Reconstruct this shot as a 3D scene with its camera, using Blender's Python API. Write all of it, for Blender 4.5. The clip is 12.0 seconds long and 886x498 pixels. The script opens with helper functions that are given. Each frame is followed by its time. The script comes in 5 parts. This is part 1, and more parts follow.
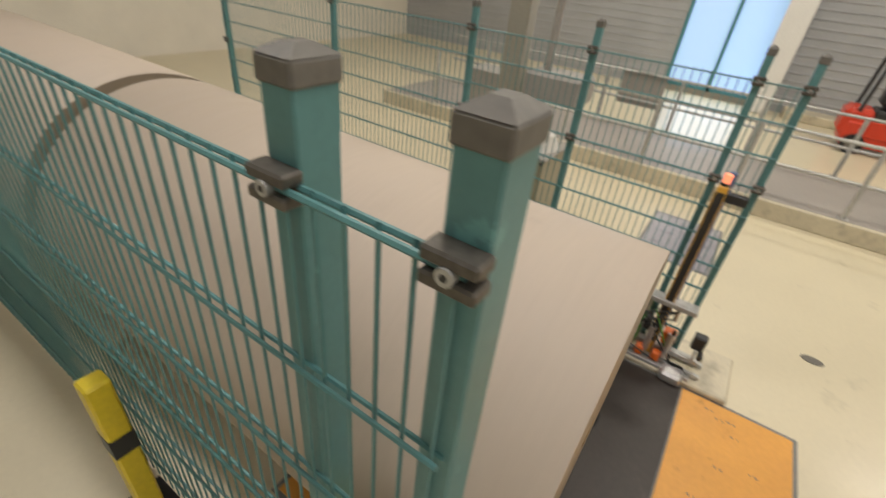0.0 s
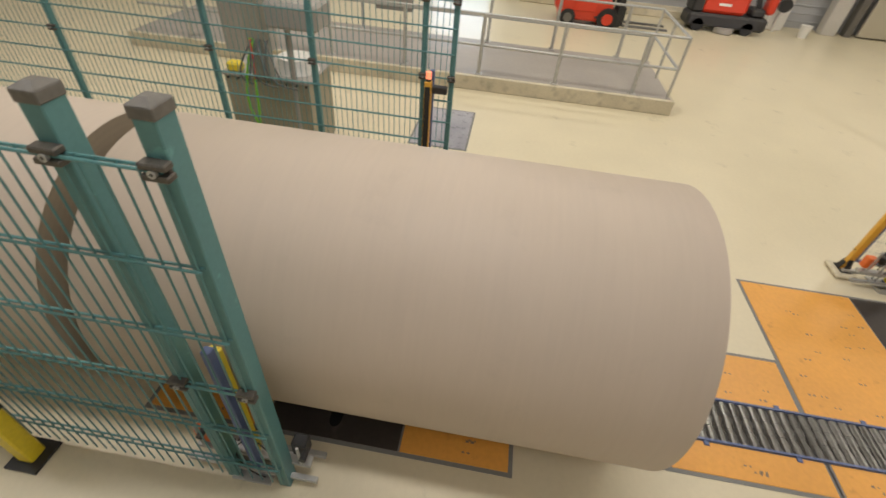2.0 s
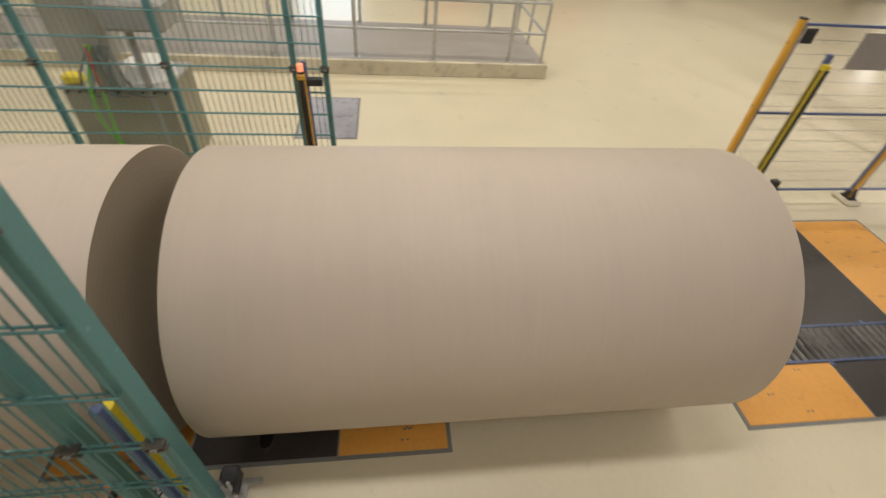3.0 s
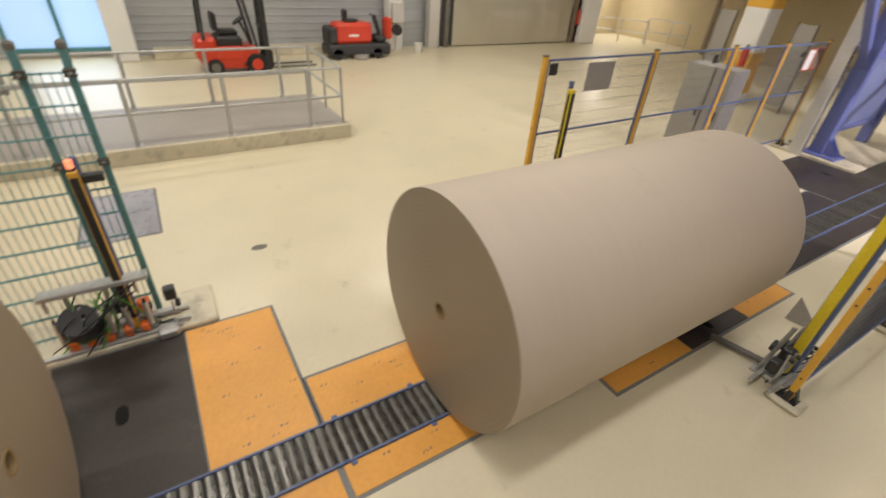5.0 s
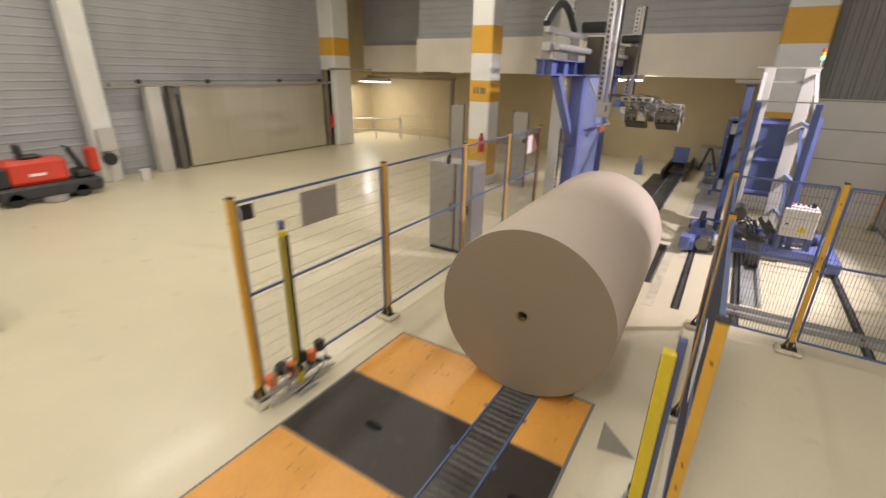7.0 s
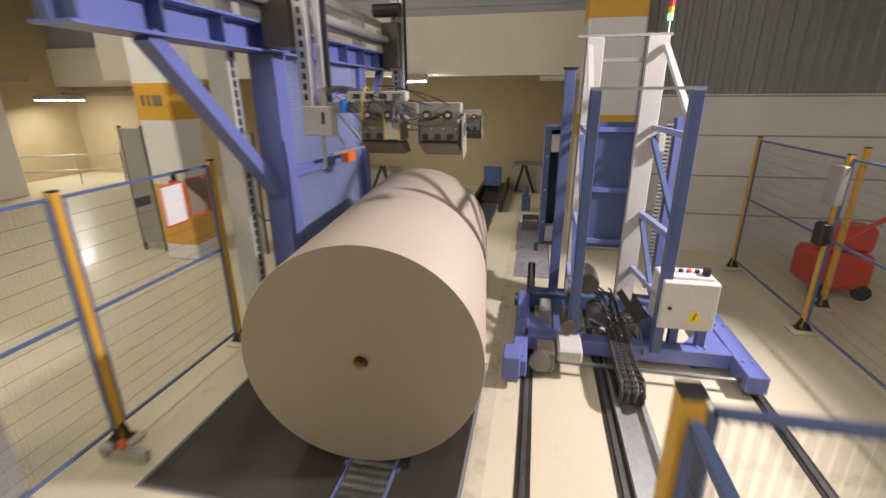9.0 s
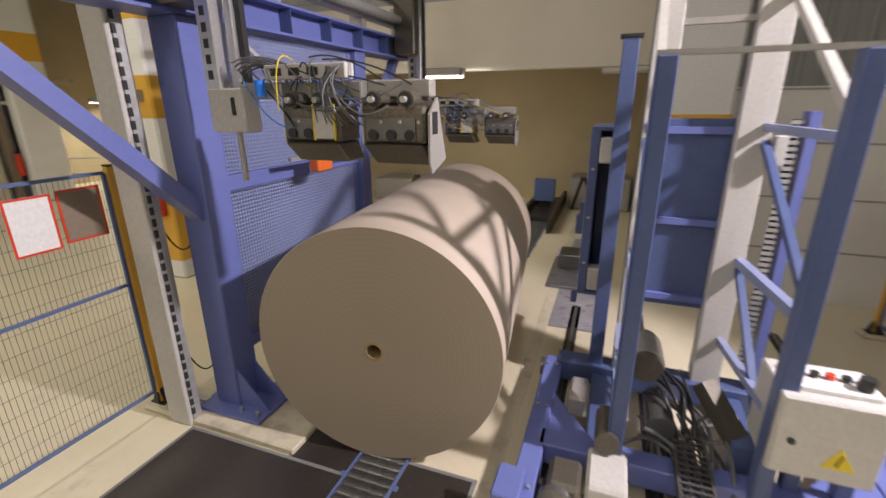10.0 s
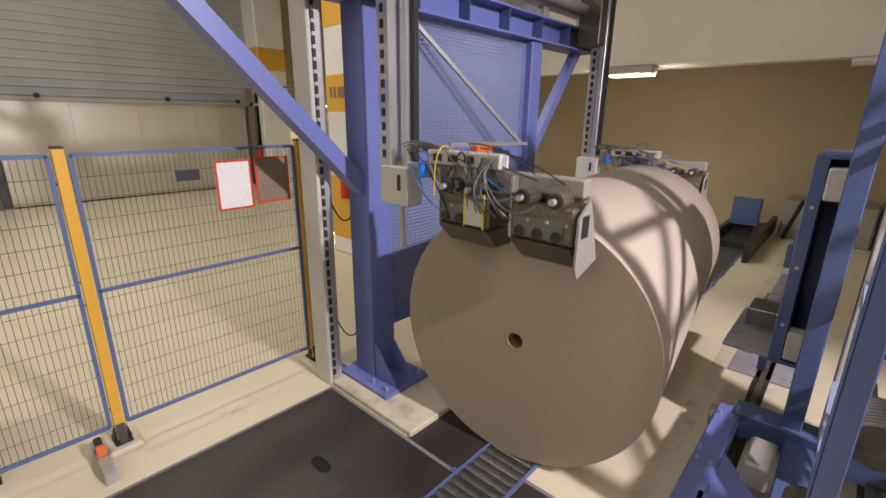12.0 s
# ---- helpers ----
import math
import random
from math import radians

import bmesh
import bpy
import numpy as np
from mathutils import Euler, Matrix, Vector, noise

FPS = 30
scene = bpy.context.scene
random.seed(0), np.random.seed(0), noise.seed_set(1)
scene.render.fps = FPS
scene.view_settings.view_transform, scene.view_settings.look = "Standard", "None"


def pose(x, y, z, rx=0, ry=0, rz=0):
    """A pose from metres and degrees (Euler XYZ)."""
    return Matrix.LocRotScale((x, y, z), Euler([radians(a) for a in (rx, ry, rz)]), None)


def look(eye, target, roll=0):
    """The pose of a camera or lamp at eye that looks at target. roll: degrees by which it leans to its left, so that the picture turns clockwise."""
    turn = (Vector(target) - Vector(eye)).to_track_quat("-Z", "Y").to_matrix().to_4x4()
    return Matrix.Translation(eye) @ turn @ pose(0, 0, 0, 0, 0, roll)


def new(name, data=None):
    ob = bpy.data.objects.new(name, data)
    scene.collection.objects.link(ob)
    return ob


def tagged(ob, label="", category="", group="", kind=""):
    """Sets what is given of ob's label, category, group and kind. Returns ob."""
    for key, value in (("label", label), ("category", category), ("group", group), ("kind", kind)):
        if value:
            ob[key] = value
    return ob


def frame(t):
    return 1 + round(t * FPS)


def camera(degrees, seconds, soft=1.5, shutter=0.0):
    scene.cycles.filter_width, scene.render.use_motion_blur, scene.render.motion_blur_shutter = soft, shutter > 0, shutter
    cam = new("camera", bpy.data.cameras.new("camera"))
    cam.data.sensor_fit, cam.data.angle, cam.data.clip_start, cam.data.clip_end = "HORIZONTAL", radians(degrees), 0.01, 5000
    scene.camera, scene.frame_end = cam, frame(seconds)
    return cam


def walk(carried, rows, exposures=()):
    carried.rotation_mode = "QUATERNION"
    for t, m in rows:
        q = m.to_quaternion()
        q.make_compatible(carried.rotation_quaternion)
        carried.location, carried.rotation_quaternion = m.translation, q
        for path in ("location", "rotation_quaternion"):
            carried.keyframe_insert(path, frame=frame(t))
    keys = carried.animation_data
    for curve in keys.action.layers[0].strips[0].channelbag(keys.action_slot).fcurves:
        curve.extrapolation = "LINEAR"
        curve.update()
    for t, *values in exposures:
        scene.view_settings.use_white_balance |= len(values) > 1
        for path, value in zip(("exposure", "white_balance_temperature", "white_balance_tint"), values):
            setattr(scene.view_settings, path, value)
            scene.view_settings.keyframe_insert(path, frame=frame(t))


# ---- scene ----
cam = camera(89.4, 12.0, shutter=0.5)
PATH = [
    (0, (1.548, -4.446, 2.517), (0.105, -5.311, 1.43), 6.6),
    (0.25, (1.536, -4.385, 2.519), (0.092, -5.09, 1.334), 8.3),
    (0.5, (1.556, -4.315, 2.525), (0.077, -4.87, 1.291), 9.8),
    (0.75, (1.595, -4.23, 2.553), (0.108, -4.69, 1.291), 10.4),
    (1, (1.634, -4.172, 2.6), (0.163, -4.505, 1.285), 10.6),
    (1.2, (1.696, -4.1, 2.647), (0.218, -4.383, 1.328), 9.7),
    (1.4, (1.786, -4.01, 2.702), (0.294, -4.263, 1.388), 8.2),
    (1.6, (1.885, -3.927, 2.769), (0.388, -4.138, 1.455), 7.2),
    (1.8, (1.998, -3.836, 2.841), (0.495, -4.014, 1.528), 6.3),
    (2, (2.119, -3.748, 2.92), (0.615, -3.89, 1.61), 5.5),
    (2.5, (2.092, -3.727, 2.94), (0.601, -3.699, 1.608), 5.6),
    (3, (2.085, -3.673, 2.965), (0.626, -3.439, 1.617), 5.0),
    (3.2, (2.08, -3.668, 2.968), (0.632, -3.35, 1.627), 4.9),
    (4.8, (2.044, -3.736, 2.884), (0.645, -2.904, 1.722), 4.6),
    (5, (2.028, -3.73, 2.899), (0.64, -2.811, 1.79), 4.5),
    (5.5, (2.061, -3.687, 2.916), (0.691, -2.562, 1.989), 3.2),
    (6, (2.046, -3.615, 2.945), (0.765, -2.283, 2.179), 2.4),
    (6.5, (1.816, -3.126, 2.933), (0.652, -1.679, 2.19), 1.9),
    (7, (1.411, -2.018, 2.979), (0.429, -0.44, 2.241), 1.2),
    (7.5, (1.055, -0.766, 2.978), (0.251, 0.907, 2.232), 0.5),
    (7.7, (0.975, -0.294, 2.945), (0.254, 1.415, 2.198), 0.7),
    (9.3, (1.226, 3.64, 2.526), (0.86, 5.501, 1.893), -0.4),
    (9.5, (1.224, 3.966, 2.493), (0.811, 5.821, 1.87), -0.3),
    (10, (1.467, 4.674, 2.408), (0.803, 6.456, 1.791), -0.3),
    (10.5, (1.518, 4.917, 2.288), (0.538, 6.557, 1.698), 0.1),
    (11, (1.492, 4.918, 2.223), (0.294, 6.411, 1.644), 0.7),
    (11.5, (1.502, 4.919, 2.194), (0.212, 6.339, 1.629), 0.5),
    (12, (1.493, 4.908, 2.201), (0.203, 6.326, 1.632), 0.7),
]
walk(cam, [(t, look(e, g, r)) for t, e, g, r in PATH],
     exposures=[(0, 0.0), (2.5, 0.0), (5, 0.06), (7.7, 0.02), (9.3, -0.15), (10.5, -0.22), (12, -0.15)])

# ---- light ----
world = bpy.data.worlds.new("hall_world")
scene.world = world
world.use_nodes = True
bg = world.node_tree.nodes["Background"]
bg.inputs[0].default_value = (0.8, 0.85, 1.0, 1)
bg.inputs[1].default_value = 0.25


def area_lamp(name, eye, target, sx, sy, watts, colour=(1, 1, 1)):
    data = bpy.data.lights.new(name, "AREA")
    data.shape, data.size, data.size_y, data.energy, data.color = "RECTANGLE", sx, sy, watts, colour
    ob = new(name, data)
    ob.matrix_world = look(eye, target)
    return ob


CEIL = 7.2
# the two lamps at x = 3.6 are unseen, added to brighten the east floor
LAMPS = [(x, y) for x in (-9.5, -4.5, 0.8) for y in (-9, -3.5, 2.0, 7.5)] + [(3.6, -9), (3.6, -3.5), (4.1, 1.2)]
for lx, ly in LAMPS:
    near = lx > 0
    watts = ((104 if lx > 4 else 22) if lx > 3 else {-9: 112, -3.5: 122, 2.0: 26, 7.5: 38}[ly]) if near else {-9: 118, -3.5: 118, 2.0: 118, 7.5: 115 if lx > -6 else 85}[ly]
    area_lamp("ceiling_lamp_light", (lx, ly, CEIL - 0.32), (lx, ly, 0), 0.5, 2.4, watts, (0.97, 0.93, 0.92) if near else (1.0, 0.93, 0.82))
# a daylight-coloured flood lamp on the east side, beyond the lift
FLOOD = (6.0, 7.0, 5.0)
flood = bpy.data.lights.new("flood_lamp_light", "SPOT")
flood.energy, flood.color, flood.spot_size, flood.spot_blend, flood.shadow_soft_size = 2700, (1.0, 0.90, 0.97), radians(66), 0.45, 0.14
new("flood_lamp_light", flood).matrix_world = look(FLOOD, (0.5, 7.1, 0.9))
# daylight in the opening of the west window
area_lamp("window_light", (-12.9, -5.3, 1.6), (-5, -5.3, 0.4), 1.8, 2.6, 34, (0.75, 0.87, 1.0))
# strip lamps under the edge of the recess and in the passage
area_lamp("strip_lamp_light", (-1.4, 12.3, 2.82), (-1.4, 14, 0), 1.2, 0.15, 60, (1.0, 0.97, 0.92))
area_lamp("strip_lamp_light", (-13.4, 14.6, 2.45), (-13.0, 15, 0), 1.2, 0.2, 82, (1.0, 0.95, 0.85))


# ---- materials ----
def material(name, colour, rough=0.5, metal=0.0, grain=40.0, spread=0.08, stain=0.08, bump=0.05, coat=0.0, stretch=(1, 1, 1), per_object=0.0, gloss=0.08):
    """A surface with fine grain and larger stains in its colour, its gloss and its relief."""
    m = bpy.data.materials.new(name)
    m.use_nodes = True
    nt = m.node_tree
    b = nt.nodes["Principled BSDF"]
    b.inputs["Metallic"].default_value = metal
    if coat:
        b.inputs["Coat Weight"].default_value = coat
        b.inputs["Coat Roughness"].default_value = 0.12
    tc = nt.nodes.new("ShaderNodeTexCoord")
    mp = nt.nodes.new("ShaderNodeMapping")
    mp.inputs["Scale"].default_value = stretch
    nt.links.new(tc.outputs["Object"], mp.inputs[0])
    fine = nt.nodes.new("ShaderNodeTexNoise")
    fine.inputs["Scale"].default_value, fine.inputs["Detail"].default_value = grain, 4
    big = nt.nodes.new("ShaderNodeTexNoise")
    big.inputs["Scale"].default_value, big.inputs["Detail"].default_value = 1.3, 5
    for n in (fine, big):
        nt.links.new(mp.outputs[0], n.inputs["Vector"])

    def mul(a, amount, source):
        r = nt.nodes.new("ShaderNodeMapRange")
        r.inputs[1].default_value, r.inputs[2].default_value = 0.25, 0.75
        r.inputs[3].default_value, r.inputs[4].default_value = 1 - amount, 1 + amount
        nt.links.new(source, r.inputs[0])
        v = nt.nodes.new("ShaderNodeVectorMath")
        v.operation = "SCALE"
        if isinstance(a, tuple):
            v.inputs[0].default_value = a
        else:
            nt.links.new(a, v.inputs[0])
        nt.links.new(r.outputs[0], v.inputs["Scale"])
        return v.outputs[0]

    c = mul(tuple(colour), spread, fine.outputs[0])
    c = mul(c, stain, big.outputs[0])
    if per_object:
        info = nt.nodes.new("ShaderNodeObjectInfo")
        r = nt.nodes.new("ShaderNodeMapRange")
        r.inputs[3].default_value, r.inputs[4].default_value = 1 - per_object, 1 + per_object
        nt.links.new(info.outputs["Random"], r.inputs[0])
        v = nt.nodes.new("ShaderNodeVectorMath")
        v.operation = "SCALE"
        nt.links.new(c, v.inputs[0])
        nt.links.new(r.outputs[0], v.inputs["Scale"])
        c = v.outputs[0]
    nt.links.new(c, b.inputs["Base Color"])
    rr = nt.nodes.new("ShaderNodeMapRange")
    rr.inputs[1].default_value, rr.inputs[2].default_value = 0.3, 0.7
    rr.inputs[3].default_value, rr.inputs[4].default_value = max(0.02, rough - gloss), min(1, rough + gloss)
    nt.links.new(big.outputs[0], rr.inputs[0])
    nt.links.new(rr.outputs[0], b.inputs["Roughness"])
    if bump:
        bp = nt.nodes.new("ShaderNodeBump")
        bp.inputs["Strength"].default_value, bp.inputs["Distance"].default_value = bump, 0.01
        nt.links.new(fine.outputs[0], bp.inputs["Height"])
        nt.links.new(bp.outputs[0], b.inputs["Normal"])
    return m


def glow(name, colour, strength):
    m = bpy.data.materials.new(name)
    m.use_nodes = True
    b = m.node_tree.nodes["Principled BSDF"]
    b.inputs["Base Color"].default_value = (*colour, 1)
    b.inputs["Emission Color"].default_value = (*colour, 1)
    b.inputs["Emission Strength"].default_value = strength
    return m


M_FLOOR = material("cream_epoxy", (0.67, 0.60, 0.43), 0.36, grain=25, spread=0.025, stain=0.04, bump=0.015, coat=0.12, gloss=0.03)
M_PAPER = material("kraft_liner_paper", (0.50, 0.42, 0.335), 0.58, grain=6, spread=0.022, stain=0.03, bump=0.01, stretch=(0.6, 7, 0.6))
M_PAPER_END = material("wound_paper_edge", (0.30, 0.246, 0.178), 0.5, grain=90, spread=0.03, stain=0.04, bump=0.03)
M_CORE = material("core_cardboard", (0.30, 0.21, 0.10), 0.8)
M_ORANGE = material("orange_floor_paint", (0.75, 0.36, 0.07), 0.42, grain=30, spread=0.05, stain=0.1, bump=0.04)
M_DARK = material("dark_steel_plate", (0.036, 0.029, 0.025), 0.45, grain=30, spread=0.15, stain=0.3, bump=0.05)
M_SLAT = material("dark_slat_steel", (0.13, 0.127, 0.12), 0.3, 0.75, grain=60, spread=0.2, stain=0.2, per_object=0.25)
M_STEEL = material("worn_steel", (0.2, 0.198, 0.19), 0.34, 0.7, grain=60, spread=0.1, stain=0.15)
M_JOINT = material("grey_joint", (0.20, 0.20, 0.19), 0.7)
M_GREEN = material("green_painted_steel", (0.10, 0.245, 0.245), 0.42, grain=50, spread=0.06, stain=0.1)
M_YELLOW = material("yellow_painted_steel", (0.72, 0.40, 0.05), 0.4, grain=50, spread=0.05, stain=0.08)
M_LEMON = material("lemon_painted_aluminium", (0.75, 0.58, 0.03), 0.4)
M_BLACK = material("black_plastic", (0.025, 0.025, 0.025), 0.45)
M_WIRE = material("dark_blue_wire", (0.06, 0.07, 0.10), 0.45)
M_SLATE = material("slate_blue_frame", (0.10, 0.14, 0.28), 0.42, stain=0.12)
M_BLUE = material("blue_painted_steel", (0.14, 0.17, 0.42), 0.38, grain=40, spread=0.05, stain=0.1)
M_NAVY = material("dark_blue_painted_steel", (0.075, 0.105, 0.23), 0.4, stain=0.12)
M_GALV = material("galvanised_steel", (0.48, 0.48, 0.46), 0.45, 0.55, grain=25, spread=0.12, stain=0.12)
M_ALU = material("brushed_aluminium", (0.62, 0.61, 0.60), 0.35, 0.8, grain=60, spread=0.08)
M_GREY = material("grey_sheet_metal", (0.36, 0.34, 0.31), 0.45, 0.2, stain=0.1)
M_LGREY = material("light_grey_enamel", (0.55, 0.53, 0.49), 0.4, stain=0.06)
M_WALL = material("white_wall_paint", (0.78, 0.73, 0.63), 0.7, grain=30, spread=0.03, stain=0.06)
M_BEIGE = material("beige_wall_paint", (0.47, 0.38, 0.23), 0.75, grain=30, spread=0.04, stain=0.08)
M_CLAD_DARK = material("dark_ribbed_cladding", (0.26, 0.26, 0.25), 0.55, 0.1, stain=0.1)
M_BOARD = material("grey_white_wall_board", (0.70, 0.68, 0.63), 0.65, grain=30, spread=0.03, stain=0.08)
M_CLAD = material("grey_wall_cladding", (0.41, 0.42, 0.435), 0.5, 0.1, stain=0.08)
M_CONCRETE = material("grey_concrete", (0.33, 0.30, 0.25), 0.8, grain=60, spread=0.12, stain=0.2, bump=0.15)
M_RED = material("red_painted_steel", (0.62, 0.05, 0.02), 0.35, stain=0.08)
M_SHEET = material("stainless_door_sheet", (0.68, 0.65, 0.56), 0.33, 0.6, grain=2, spread=0.03, stain=0.02, bump=0, stretch=(1, 1, 0.05), gloss=0.004)
M_WHITE = material("white_enamel", (0.78, 0.77, 0.74), 0.4, stain=0.05)
M_RUBBER = material("black_rubber", (0.02, 0.02, 0.02), 0.8)
M_CABLE = material("grey_cable", (0.13, 0.13, 0.13), 0.45)
M_BROWN = material("brown_vinyl", (0.22, 0.17, 0.12), 0.6)
M_LBLUE = material("pale_blue_sheet", (0.30, 0.345, 0.54), 0.4, 0.2, stain=0.08)
M_CAP = material("grey_plastic_cap", (0.15, 0.14, 0.12), 0.55, grain=40, spread=0.15, stain=0.2)
M_GRIP = material("oily_cast_metal", (0.17, 0.15, 0.12), 0.32, 0.7, grain=50, spread=0.3, stain=0.35)
M_HOLE = material("dark_hole", (0.003, 0.003, 0.003), 0.9, bump=0)
M_CLAMP = material("worn_clamp_zinc", (0.11, 0.10, 0.085), 0.45, 0.5, grain=60, spread=0.25, stain=0.25)
M_OSENS = material("orange_sensor_plastic", (0.75, 0.16, 0.03), 0.4)
M_TEALFRAME = material("teal_window_frame", (0.08, 0.25, 0.28), 0.4)
M_COPPER = material("grimy_machine_grey", (0.13, 0.115, 0.09), 0.4, 0.5, grain=70, spread=0.2, stain=0.25)
M_PLATE = material("stained_grey_plate", (0.36, 0.35, 0.38), 0.42, 0.2, grain=25, spread=0.1, stain=0.3)
M_SCREED = material("pale_floor_pad", (0.60, 0.54, 0.40), 0.5, grain=40, spread=0.08, stain=0.2)
M_REDLAMP = glow("red_lamp_glow", (1.0, 0.3, 0.15), 0.9)
M_GREENLAMP = glow("green_lamp_glow", (0.2, 1.0, 0.3), 2)
M_LAMP = glow("lamp_glow", (1.0, 0.92, 0.8), 8)
M_SKYPANE = glow("daylight_pane", (0.46, 0.68, 1.0), 0.48)


def add_scuffs(m, scale, low, high, depth):
    """Sparse dark smudges with outlines of their own over a material's colour."""
    nt = m.node_tree
    b = nt.nodes["Principled BSDF"]
    src = b.inputs["Base Color"].links[0].from_socket
    tc = nt.nodes.new("ShaderNodeTexCoord")
    n = nt.nodes.new("ShaderNodeTexNoise")
    n.inputs["Scale"].default_value, n.inputs["Detail"].default_value, n.inputs["Roughness"].default_value = scale, 7, 0.65
    nt.links.new(tc.outputs["Object"], n.inputs["Vector"])
    r = nt.nodes.new("ShaderNodeMapRange")
    r.inputs[1].default_value, r.inputs[2].default_value = low, high
    r.inputs[3].default_value, r.inputs[4].default_value = 1.0, 1.0 - depth
    nt.links.new(n.outputs[0], r.inputs[0])
    v = nt.nodes.new("ShaderNodeVectorMath")
    v.operation = "SCALE"
    nt.links.new(src, v.inputs[0])
    nt.links.new(r.outputs[0], v.inputs["Scale"])
    nt.links.new(v.outputs[0], b.inputs["Base Color"])


def add_rings(m, scale, depth):
    """Faint rings of winding round a roll's axis, in colour and gloss."""
    nt = m.node_tree
    b = nt.nodes["Principled BSDF"]
    src = b.inputs["Base Color"].links[0].from_socket
    tc = nt.nodes.new("ShaderNodeTexCoord")
    w = nt.nodes.new("ShaderNodeTexWave")
    w.wave_type, w.rings_direction = "RINGS", "Y"
    w.inputs["Scale"].default_value, w.inputs["Distortion"].default_value = scale, 0.6
    w.inputs["Detail"].default_value, w.inputs["Detail Scale"].default_value = 3, 0.4
    nt.links.new(tc.outputs["Object"], w.inputs["Vector"])
    r = nt.nodes.new("ShaderNodeMapRange")
    r.inputs[3].default_value, r.inputs[4].default_value = 1.0 - depth, 1.0 + depth
    nt.links.new(w.outputs["Fac"], r.inputs[0])
    v = nt.nodes.new("ShaderNodeVectorMath")
    v.operation = "SCALE"
    nt.links.new(src, v.inputs[0])
    nt.links.new(r.outputs[0], v.inputs["Scale"])
    nt.links.new(v.outputs[0], b.inputs["Base Color"])
    b.inputs["Anisotropic"].default_value = 0.6
    tan = nt.nodes.new("ShaderNodeTangent")
    tan.direction_type, tan.axis = "RADIAL", "Y"
    nt.links.new(tan.outputs[0], b.inputs["Tangent"])


add_rings(M_PAPER_END, 9.0, 0.022)
add_scuffs(M_PAPER, 3.0, 0.60, 0.75, 0.07)
add_scuffs(M_FLOOR, 2.2, 0.62, 0.74, 0.22)
add_scuffs(M_FLOOR, 14.0, 0.70, 0.76, 0.3)
add_scuffs(M_DARK, 5.0, 0.6, 0.72, -0.8)
add_scuffs(M_ORANGE, 6.0, 0.62, 0.72, 0.25)
add_scuffs(M_GREEN, 7.0, 0.63, 0.67, -0.35)
add_scuffs(M_PLATE, 7.0, 0.55, 0.68, 0.6)
add_scuffs(M_SCREED, 5.0, 0.52, 0.7, 0.35)


# ---- building helpers ----
def part(name, bm, mat, parent=None, label="", smooth=False):
    me = bpy.data.meshes.new(name)
    bm.normal_update()
    bm.to_mesh(me)
    bm.free()
    me.materials.append(mat)
    if smooth:
        for p in me.polygons:
            p.use_smooth = True
    ob = new(name, me)
    ob.parent = parent
    if label:
        ob["label"] = label
    return ob


def thing(name, label, category, x=0, y=0, z=0, group="", kind=""):
    ob = new(name)
    ob.location = (x, y, z)
    ob.empty_display_size = 0.1
    return tagged(ob, label, category, group, kind)


def box(bm, x0, x1, y0, y1, z0, z1, bevel=0.0):
    v = [bm.verts.new((x, y, z)) for z in (z0, z1) for x, y in ((x0, y0), (x1, y0), (x1, y1), (x0, y1))]
    faces = [bm.faces.new([v[i] for i in q]) for q in ((3, 2, 1, 0), (4, 5, 6, 7), (0, 1, 5, 4), (1, 2, 6, 5), (2, 3, 7, 6), (3, 0, 4, 7))]
    if bevel:
        edges = list({e for f in faces for e in f.edges})
        bmesh.ops.bevel(bm, geom=edges, offset=bevel, segments=1, affect="EDGES")
    return bm


def B(*spans, bevel=0.0):
    bm = bmesh.new()
    for s in spans:
        box(bm, *s, bevel=bevel)
    return bm


def bar(bm, p, q, w, h=None, up=(0, 0, 1), shift=0.0):
    """A square bar from p to q, w wide and h high."""
    h = h or w
    p, q = Vector(p), Vector(q)
    d = (q - p).normalized()
    u = Vector(up)
    if abs(d.dot(u)) > 0.98:
        u = Vector((0, 1, 0))
    s = d.cross(u).normalized()
    u = s.cross(d).normalized()
    c = [(a, b) for a, b in ((-1, -1), (1, -1), (1, 1), (-1, 1))]
    v = [bm.verts.new(e + s * (a * w / 2) + u * (b * h / 2)) for e in (p, q) for a, b in c]
    for quad in ((3, 2, 1, 0), (4, 5, 6, 7), (0, 1, 5, 4), (1, 2, 6, 5), (2, 3, 7, 6), (3, 0, 4, 7)):
        bm.faces.new([v[i] for i in quad])
    return bm


def rod(bm, p, q, r, n=8, r2=None, cap=True):
    p, q = Vector(p), Vector(q)
    d = (q - p).normalized()
    s = d.cross(Vector((0, 0, 1)) if abs(d.z) < 0.95 else Vector((0, 1, 0))).normalized()
    u = s.cross(d)
    rings = []
    for e, rad in ((p, r), (q, r2 or r)):
        rings.append([bm.verts.new(e + (s * math.cos(a) + u * math.sin(a)) * rad) for a in (2 * math.pi * i / n for i in range(n))])
    for i in range(n):
        bm.faces.new((rings[0][i], rings[0][(i + 1) % n], rings[1][(i + 1) % n], rings[1][i]))
    if cap:
        bm.faces.new(rings[0][::-1])
        bm.faces.new(rings[1])
    return bm


def pipe(bm, pts, r, n=6):
    for a, b in zip(pts, pts[1:]):
        rod(bm, a, b, r, n)
    return bm


def arc(p, q, sag, n=10, side=(0, 0, -1)):
    p, q, s = Vector(p), Vector(q), Vector(side)
    return [p.lerp(q, i / n) + s * sag * 4 * (i / n) * (1 - i / n) for i in range(n + 1)]


def one(f, *a, **k):
    bm = bmesh.new()
    f(bm, *a, **k)
    return bm


XC = 0.165          # middle of the conveyor
R = 0.85            # roll radius
LEN = 3.06          # roll length

